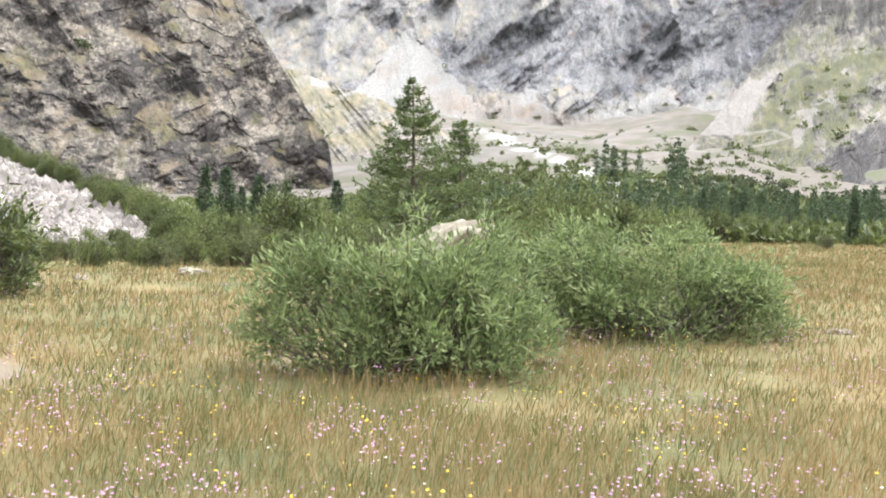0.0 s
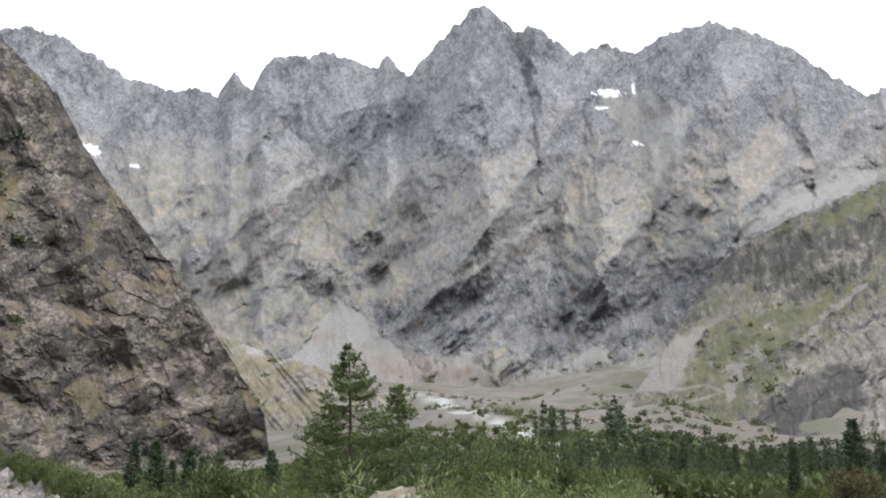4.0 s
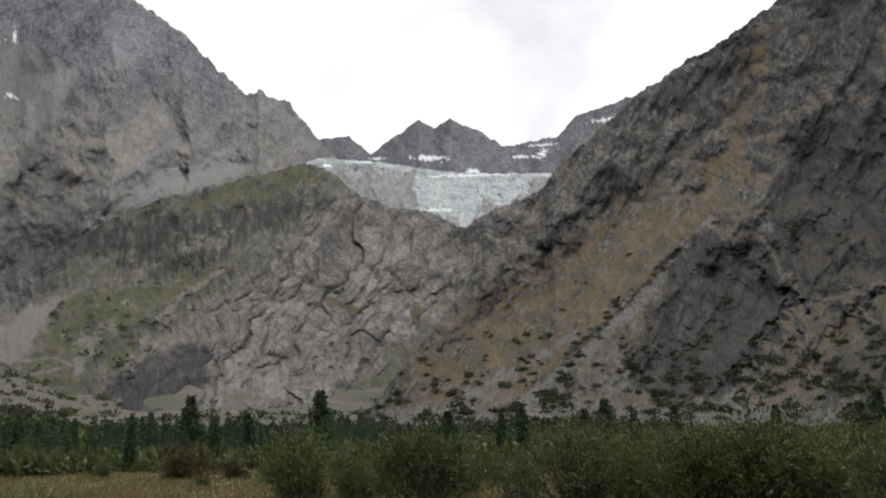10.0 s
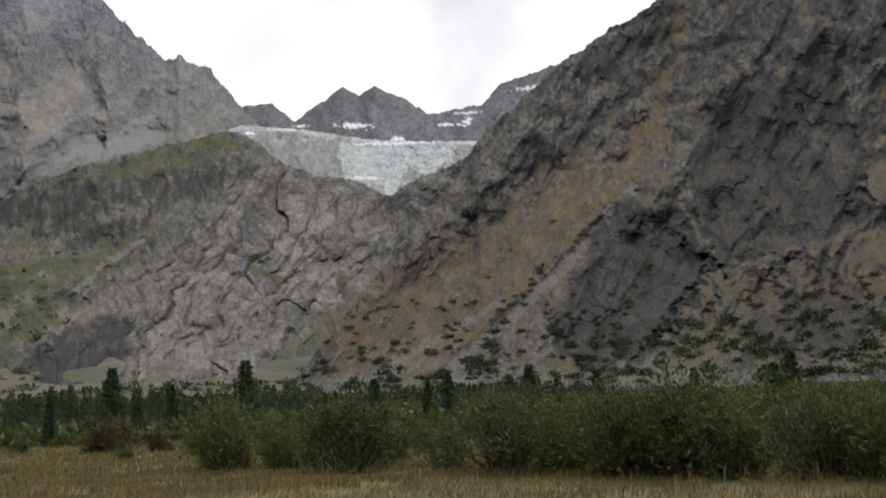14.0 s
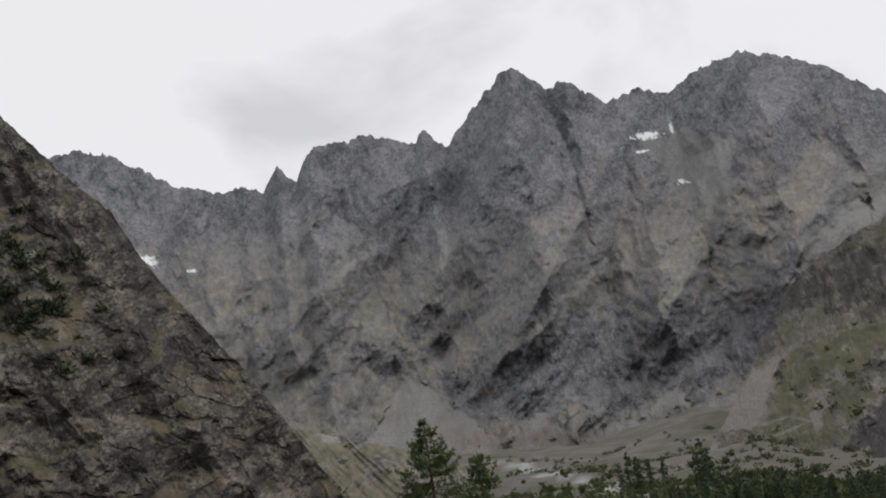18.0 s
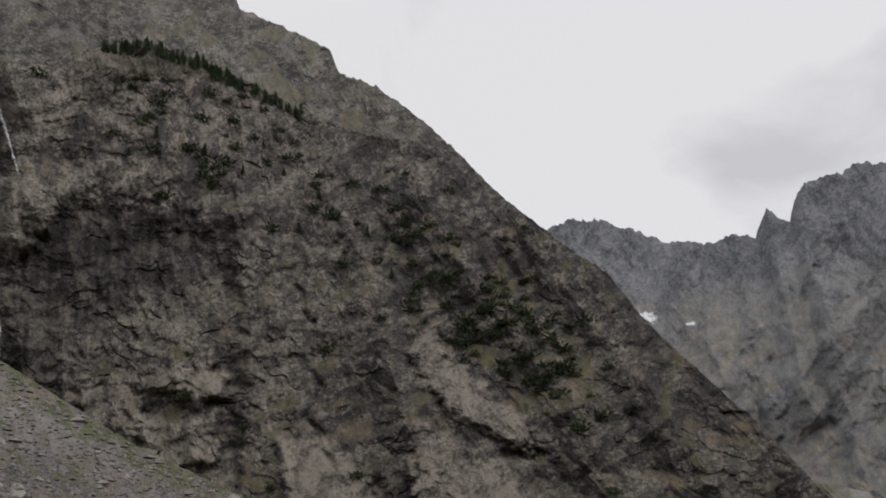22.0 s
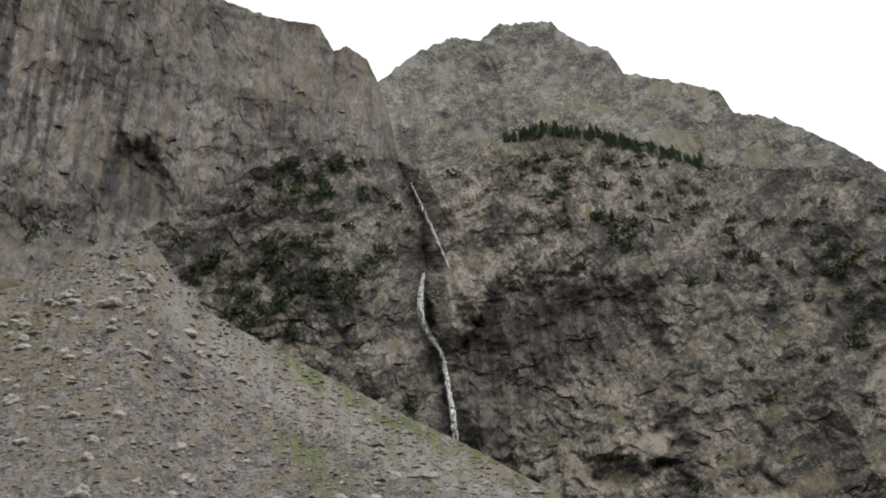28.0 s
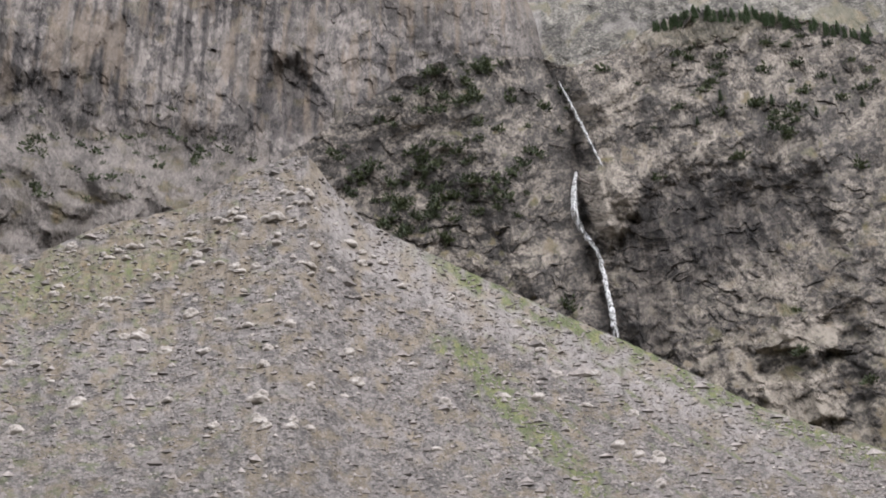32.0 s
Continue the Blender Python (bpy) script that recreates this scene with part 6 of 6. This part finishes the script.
spots = scatter(6500, 34, 75, 0.2, 12, lambda a, e: below(RIGHT, a, e) * np.clip(0.55 * smooth(5.5, 1.5, e - 0.06 * (a - 45)) * smooth(-0.3, 0.3, fbm(a * 0.7, e * 1.2, 4, 315))
                + 0.08 * smooth(0.1, 0.5, fbm(a * 0.6, e, 4, 316)) + 0.5 * smooth(0.7, 0.2, np.abs(a - 48.2 - 0.72 * (e - 5))) * smooth(9, 6, e), 0, 1), 317)
clumps("slope_bushes", RIGHT, spots, 2.3, M_CLIFFBUSH, "green bushes over the foot of the mountainside", 318, 0.8, 80, 0.4)
spots = scatter(1300, -6, 24, 3.2, 9, lambda a, e: below(RANGE, a, e) * np.clip(0.3 * smooth(6.4, 5.0, e) * smooth(-0.1, 0.4, fbm(a, e * 2, 4, 319)) + 0.02, 0, 1), 320)
clumps("range_bushes", RANGE, spots, 6.0, M_DARK, "dark green bushes at the foot of the range", 321)
spots = scatter(900, 15, 38, 0.4, 9, lambda a, e: below(SLABS, a, e) * np.clip(0.5 * smooth(2.2, 0.8, e) + 0.25 * blob(a, e, 20, 5, 3, 3, 0.8, 322, 0.6) + 0.9 * blob(a, e, 34.3, 8.3, 1.5, 0.25, -0.3, 323, 0.4) + 0.04, 0, 1), 324)
clumps("slab_bushes", SLABS, spots, 4.5, M_DARK, "green bushes in the cracks of the slabs", 325)
spots = scatter(160, -12, 3, 2.5, 8, lambda a, e: below(MORAINE, a, e) * 0.4, 326)
fa, fr = rng.uniform(-4, 22, 2600), 190 + 900 * rng.random(2600) ** 1.2
ok = fbm(fr * np.sin(np.radians(fa)) / 60, fr * np.cos(np.radians(fa)) / 60, 4, 330) + 0.25 * gnoise(fa, fr / 40, 331) > 0.02 + 0.25 * smooth(500, 900, fr)


class Floor:
    """The valley floor as a place for small plants: spots are azimuth and distance."""

    def at(self, az, r):
        return spot(az, r, ground_z(az, r))


sa, sr = rng.uniform(-30, -3, 3600), 56 + 260 * rng.random(3600) ** 1.3
clumps("left_scrub", Floor(), np.stack([sa, sr], 1)[fbm(sa * 0.5, sr / 30, 3, 333) > -0.3], 0.9, M_SHRUB, "green scrub below the rock cliff", 334, 1.0, 56)
sa, sr = rng.uniform(13, 74, 4200), 56 + 230 * rng.random(4200) ** 1.5
clumps("right_scrub", Floor(), np.stack([sa, sr], 1)[fbm(sa * 0.5, sr / 25, 3, 335) > -0.35], 0.85, M_DARK, "dark green scrub between the meadow and the mountain foot", 336, 1.1, 40)
sa, sr = rng.uniform(13, 52, 2200), 200 + 360 * rng.random(2200)
clumps("foot_scrub", Floor(), np.stack([sa, sr], 1)[fbm(sa * 0.6, sr / 60, 4, 337) > -0.25], 2.6, M_CLIFFBUSH, "dark scrub along the foot of the mountains", 338, 0.8, 26)
clumps("flat_bushes", Floor(), np.stack([fa, fr], 1)[ok], 2.6, M_DARK, "low green bushes over the gravel flats", 332)
clumps("moraine_bushes", MORAINE, spots, 4.5, M_DARK, "dark bushes on the moraine", 327)
wa = -49.8 + 13 * rng.random(130) ** 1.25
wood("rim_trees", FAR, CLIFF.at(wa, CLIFF.crest(wa) - 0.12 - 0.5 * rng.random(130)) - [0, 0, 0.3], rng.uniform(1.2, 2.5, 130), "dark conifers along the rim of the cliff")
for az, el, k in ((-46.2, 29.3, 2.2), (-43.2, 28.6, 2.0), (-39.5, 29.0, 1.8), (-38.2, 27.5, 1.8), (-36.0, 26.2, 2.0), (-34.8, 25.0, 1.7), (-37.3, 24.3, 1.8), (-33.0, 24.0, 1.7), (-31.6, 21.5, 1.8), (-47.8, 28.2, 1.6), (-40.8, 27.6, 1.6)):
    p = CLIFF.at(az, el)
    c2 = copy_thing(SLIM, Matrix.Identity(4))
    c2.matrix_basis = pose(p[0], p[1], p[2] - 0.3, 0, 0, az * 9) @ Matrix.Scale(k, 4)
    tagged(c2, "lone dark conifer growing from the cliff", "", "conifers on the cliff face")

# ---- the waterfall ----
m, n, l, b = mat("falling_water")
f = ntex(n, l, 0.9, 6, 0.75, (1, 1, 0.1), (0, 0, 0), 0.5)
l.new(ramp(n, l, f, [(0.35, (0.55, 0.57, 0.58)), (0.6, (0.85, 0.86, 0.87))]), b.inputs["Base Color"])
b.inputs["Roughness"].default_value = 0.35
l.new(ramp(n, l, f, [(0.42, (0.0,) * 3), (0.58, (0.9,) * 3)]), b.inputs["Alpha"])
M_WATER = m


def fall(name, spots2, width, label, seed):
    """A ribbon of water that follows the rock, thickest in its middle."""
    r = np.random.default_rng(seed)
    t = np.linspace(0, 1, 60)
    k = np.linspace(0, 1, len(spots2))
    az, el = np.interp(t, k, [p[0] for p in spots2]), np.interp(t, k, [p[1] for p in spots2])
    rr = np.minimum.reduce([CLIFF.dist(az + da, el + de) for da in (-0.25, 0, 0.25) for de in (-0.3, 0, 0.3, 0.8)]) - 1.2
    rr = np.convolve(np.pad(rr, 4, "edge"), np.ones(9) / 9, "valid") - 1.5
    x = np.linspace(-1, 1, 9)
    wd = np.interp(t, k, width) * (1 + 0.25 * gnoise(t * 9, t * 0, seed))
    a2 = az[:, None] + x[None] * wd[:, None] + 0.04 * gnoise(t * 14, t * 0, seed + 1)[:, None]
    r2 = rr[:, None] - 1.5 * (1 - x[None] ** 2)
    co = spot(a2, r2, EYE + r2 * np.tan(np.radians(el))[:, None])
    ob = new(name, raw_mesh(name, co, grid_faces(60, 9), M_WATER, True))
    return tagged(ob, label, "waterfall", "waterfall steps")


fall("waterfall", ((-56.3, 31.6), (-55.8, 30.6), (-55.2, 29.4), (-54.8, 28.6), (-54.3, 27.4), (-53.9, 26.6)), (0.04, 0.09, 0.12, 0.10, 0.08, 0.04), "thin white upper step of the waterfall", 5)
fall("waterfall", ((-55.6, 26.4), (-55.85, 25.2), (-55.9, 23.9), (-55.5, 23.0), (-55.0, 22.3), (-54.6, 21.7)), (0.09, 0.18, 0.22, 0.20, 0.17, 0.12), "bright white middle step of the waterfall", 6)
fall("waterfall", ((-54.7, 21.9), (-54.5, 21.2), (-54.3, 19.8), (-54.1, 18.4), (-54.0, 17.2), (-53.95, 16.4)), (0.10, 0.14, 0.15, 0.16, 0.19, 0.22), "pale veil-like lower step of the waterfall", 7)


# ---- boulders and stones ----
def boulder(name, sx, sy, sz, material, label, seed, group=""):
    bm = bmesh.new()
    bmesh.ops.create_icosphere(bm, subdivisions=4, radius=1)
    for v in bm.verts:
        c0 = v.co.copy()
        k = 1 + 0.28 * noise.noise(c0 * 1.3 + Vector((seed, 0, 0))) + 0.2 * noise.noise(c0 * 3.0 + Vector((0, seed, 0))) + 0.09 * noise.noise(c0 * 8)
        cell = noise.voronoi(c0 * 1.5 + Vector((seed, seed, 0)))[0][0]
        c0 *= k * (0.80 + 0.42 * cell)
        v.co = (c0.x * sx, c0.y * sy, max(c0.z, -0.5) * sz)
    me = bpy.data.meshes.new(name)
    bm.to_mesh(me)
    bm.free()
    me.polygons.foreach_set("use_smooth", [True] * len(me.polygons))
    me.materials.append(material)
    return tagged(new(name, me), label, "boulder", group)


M_STONE = two_tone("pale_lichen_stone", [(0.34, (0.11, 0.10, 0.08)), (0.46, (0.20, 0.178, 0.135)), (0.56, (0.27, 0.243, 0.19)), (0.68, (0.36, 0.335, 0.28))], 3.0, 9, 0.9, 0.06)
M_STONE2 = two_tone("brown_scree_stone", [(0.3, (0.22, 0.20, 0.18)), (0.5, (0.36, 0.33, 0.30)), (0.7, (0.48, 0.45, 0.42))], 0.8, 9, 0.9, 0.12)
rock = boulder("boulder", 1.55, 0.9, 0.5, M_STONE, "large pale lichen-covered boulder behind the willow bushes", 2.0)
p = spot(-0.7, 25.5, 0.5)
rock.matrix_basis = pose(*p, 0, -24, -6)
for az, r, k in ((-14.0, 24.0, 0.28), (-13.1, 24.4, 0.15), (6.4, 10.6, 0.12), (19.6, 21.0, 0.2), (18.6, 21.8, 0.16), (21.8, 14.6, 0.12), (-19.6, 23, 0.16), (-6.1, 30, 0.36), (-22.3, 20.8, 0.2), (-9.3, 12.8, 0.10), (15.5, 8.7, 0.07)):
    c2 = copy_thing(rock, Matrix.Identity(4))
    q = spot(az, r, float(ground_z(np.array(az), np.array(r))) + 0.1 * k)
    c2.matrix_basis = pose(*q, 0, 0, az * 31) @ Matrix.Scale(k, 4)
    tagged(c2, "pale stone lying in the meadow grass", "stone", "stones in the meadow")
block = boulder("boulder", 1.0, 0.85, 0.85, M_STONE2, "brown-grey boulder lying on the scree", 5.0, "boulders on the scree")
slabb = boulder("boulder", 1.2, 0.85, 0.6, M_STONE2, "pale blocky piece of rock lying on the scree", 8.0, "boulders on the scree")
BOULDERS = [(-74.7, 23.8, 4.2), (-81.9, 16.7, 2.2), (-82.8, 16.6, 1.5), (-74.9, 13.5, 1.7), (-74.9, 12.4, 1.1), (-77.5, 17.9, 1.6), (-79.2, 18.1, 2.2), (-86.2, 21.2, 2.6), (-82.4, 15.2, 0.8), (-70.1, 22.6, 2.6), (-75.6, 21.0, 1.8), (-71.2, 21.0, 1.6), (-86.8, 18.6, 1.5)]
rb = np.random.default_rng(12)
BOULDERS += [(a, float(CONE.crest(np.array(a))) * (0.93 - 0.5 * rb.random() ** 2.2), rb.uniform(0.45, 1.2)) for a in np.concatenate([rb.uniform(-92, -50, 70), rb.normal(-76, 5, 80)])]
for a, e, k in BOULDERS:
    if k <= 0 or e > float(CONE.crest(np.array(a))) - 0.1:
        continue
    q = CONE.at(a, e)
    src = (block, slabb)[int(a * 10) % 2]
    c2 = copy_thing(src, Matrix.Identity(4))
    if len(BOULDERS) > 13 and (a, e, k) not in BOULDERS[:13]:
        k *= 0.55 + math.hypot(q[0], q[1]) / 260
    c2.matrix_basis = pose(q[0], q[1], q[2] - 0.05 * k, rb.uniform(-12, 12), rb.uniform(-15, 15), rb.uniform(0, 360)) @ Matrix.Scale(k, 4)
q = CONE.at(-68.0, 21.5)
block.matrix_basis = pose(q[0], q[1], q[2], 0, 0, 30) @ Matrix.Scale(1.8, 4)
q = CONE.at(-79.0, 21.0)
slabb.matrix_basis = pose(q[0], q[1], q[2], 0, 0, 80) @ Matrix.Scale(2.0, 4)


def pebbles(name, centre, size, material, label, seed):
    """Loose stones, one mesh of small uneven lumps."""
    r = np.random.default_rng(seed)
    octa = np.array([(1, 0, 0), (0, 1, 0), (-1, 0, 0), (0, -1, 0), (0, 0, 1), (0, 0, -0.6)], float)
    tri = np.array([(0, 1, 4), (1, 2, 4), (2, 3, 4), (3, 0, 4), (1, 0, 5), (2, 1, 5), (3, 2, 5), (0, 3, 5)])
    n = len(centre)
    w = r.uniform(0, 6.28, n)
    shape = octa[None] * r.uniform(0.55, 1.2, (n, 6, 1)) * np.stack([np.ones(n), r.uniform(0.6, 1, n), r.uniform(0.5, 0.95, n)], 1)[:, None]
    x = shape[..., 0] * np.cos(w)[:, None] - shape[..., 1] * np.sin(w)[:, None]
    y = shape[..., 0] * np.sin(w)[:, None] + shape[..., 1] * np.cos(w)[:, None]
    co = centre[:, None] + np.stack([x, y, shape[..., 2]], -1) * np.asarray(size)[:, None, None]
    f2 = (tri[None] + 6 * np.arange(n)[:, None, None]).reshape(-1, 3)
    return tagged(new(name, raw_mesh(name, co, f2, material)), label, "stones", kind="stuff")


M_PEBBLE = two_tone("loose_scree_stones", [(0.3, (0.12, 0.108, 0.10)), (0.5, (0.205, 0.184, 0.171)), (0.7, (0.31, 0.285, 0.265))], 0.5, 4, 0.9, 0, random_amount=0.4)
ra = np.random.default_rng(14)
a = ra.uniform(-96, -16, 60000)
top = CONE.crest(a)
e = -2 + (top + 1.9) * ra.random(60000) ** 0.75
keep = e < top - 0.05
q = CONE.at(a[keep], e[keep])
dist = np.hypot(q[:, 0], q[:, 1])
pebbles("scree_stones", q, (0.0013 * dist + 0.04) * ra.lognormal(0.0, 0.6, len(q)), M_PEBBLE, "loose grey-brown stones covering the scree", 15)

# ---- the meadow: grass and flowers ----
m, n, l, b = mat("meadow_grass")
g = n.new("ShaderNodeNewGeometry")
patch = ntex(n, l, 0.55, 5, 0.6)
add = n.new("ShaderNodeMath")
add.operation = "MULTIPLY_ADD"
l.new(g.outputs["Random Per Island"], add.inputs[0])
add.inputs[1].default_value = 0.55
l.new(patch, add.inputs[2])
c = ramp(n, l, add.outputs[0], [(0.49, (0.085, 0.102, 0.033)), (0.66, (0.142, 0.14, 0.051)), (0.82, (0.208, 0.162, 0.067)), (0.94, (0.268, 0.186, 0.08)), (1.0, (0.33, 0.235, 0.12))])
l.new(c, b.inputs["Base Color"])
b.inputs["Roughness"].default_value = 0.7
tr, ms = n.new("ShaderNodeBsdfTranslucent"), n.new("ShaderNodeMixShader")
l.new(c, tr.inputs["Color"])
ms.inputs[0].default_value = 0.3
out = [k for k in n if k.type == "OUTPUT_MATERIAL"][0]
l.new(b.outputs[0], ms.inputs[1])
l.new(tr.outputs[0], ms.inputs[2])
l.new(ms.outputs[0], out.inputs[0])
M_GRASS = m


def meadow(name, n2, r0, r1, a0, a1, tall, thin, label, seed):
    r = np.random.default_rng(seed)
    az, rad = r.uniform(a0, a1, n2), r0 * (r1 / r0) ** r.random(n2)
    x, y = rad * np.sin(np.radians(az)), rad * np.cos(np.radians(az))
    thick = smooth(-0.95, -0.1, fbm(x * 0.5, y * 0.5, 4, 401)) * (1 - 0.85 * smooth(0.62, 0.8, gnoise(x * 0.33, y * 0.5, 21) + 0.4 * gnoise(x * 1.3, y * 1.3, 22)))
    path = np.abs(rad - 26.5 - 0.12 * (az + 15) + 0.8 * gnoise(x * 0.3, y * 0.3, 8)) / 0.9
    thick = thick * (1 - smooth(1.3, 0.6, path) * smooth(-2, -8, az) * smooth(-40, -28, az)) * smooth(0.55, 1.1, np.hypot(az + 23.6, (rad - 10.6) * 1.6) / 1.7)
    ok = r.random(n2) < thick
    az, rad, x, y = az[ok], rad[ok], x[ok], y[ok]
    base = np.stack([x, y, ground_z(az, rad) - 0.02], 1)
    way = np.stack([r.normal(0, 0.28, len(x)) + 0.12, r.normal(0, 0.28, len(x)), np.ones(len(x))], 1)
    ln = tall * r.uniform(0.45, 1.25, len(x)) * (0.8 + 0.35 * fbm(x * 0.4, y * 0.4, 3, 402))
    v, f2 = cards(base, way, ln, thin * (rad / 7) ** 0.85 * r.uniform(0.6, 1.3, len(x)), seed + 1, 0.05)
    return tagged(new(name, raw_mesh(name, v, f2, M_GRASS)), label, "grass", kind="stuff")


meadow("meadow_grass", 190000, 4.6, 62, -34, 76, 0.22, 0.008, "dry yellow-green meadow grass", 403)
meadow("far_meadow_grass", 70000, 20, 64, 12, 70, 0.24, 0.007, "tawny meadow grass towards the shrubs", 407)
meadow("tall_grass", 9000, 4.6, 40, -34, 76, 0.46, 0.006, "taller straw-coloured grass stalks", 405)


def blossoms(name, n2, size, colour, label, seed, where):
    r = np.random.default_rng(seed)
    az, rad = r.uniform(-28, 30, n2 * 4), 4.8 * (22 / 4.8) ** r.random(n2 * 4)
    x, y = rad * np.sin(np.radians(az)), rad * np.cos(np.radians(az))
    ok = (fbm(x * 0.9, y * 0.9, 3, where) > 0.15) & (np.arange(n2 * 4) >= 0)
    az, rad = az[ok][:n2], rad[ok][:n2]
    cen = spot(az, rad, ground_z(az, rad) + r.uniform(0.14, 0.30, len(az)))
    mm = two_tone(name + "_petals", [(0.4, [v * 0.8 for v in colour]), (0.6, colour)], 20, 2, 0.6, 0, random_amount=0.25)
    ob = pebbles(name, cen, size * r.uniform(0.6, 1.3, len(cen)), mm, label, seed + 1)
    ob["category"] = "flowers"
    return ob


blossoms("pink_flowers", 3000, 0.0115, (0.50, 0.27, 0.42), "small pink clover-like flowers in the grass", 411, 412)
blossoms("yellow_flowers", 480, 0.012, (0.75, 0.52, 0.03), "small yellow flowers in the grass", 413, 414)
blossoms("white_flowers", 260, 0.008, (0.72, 0.70, 0.62), "tiny white flowers in the grass", 415, 416)
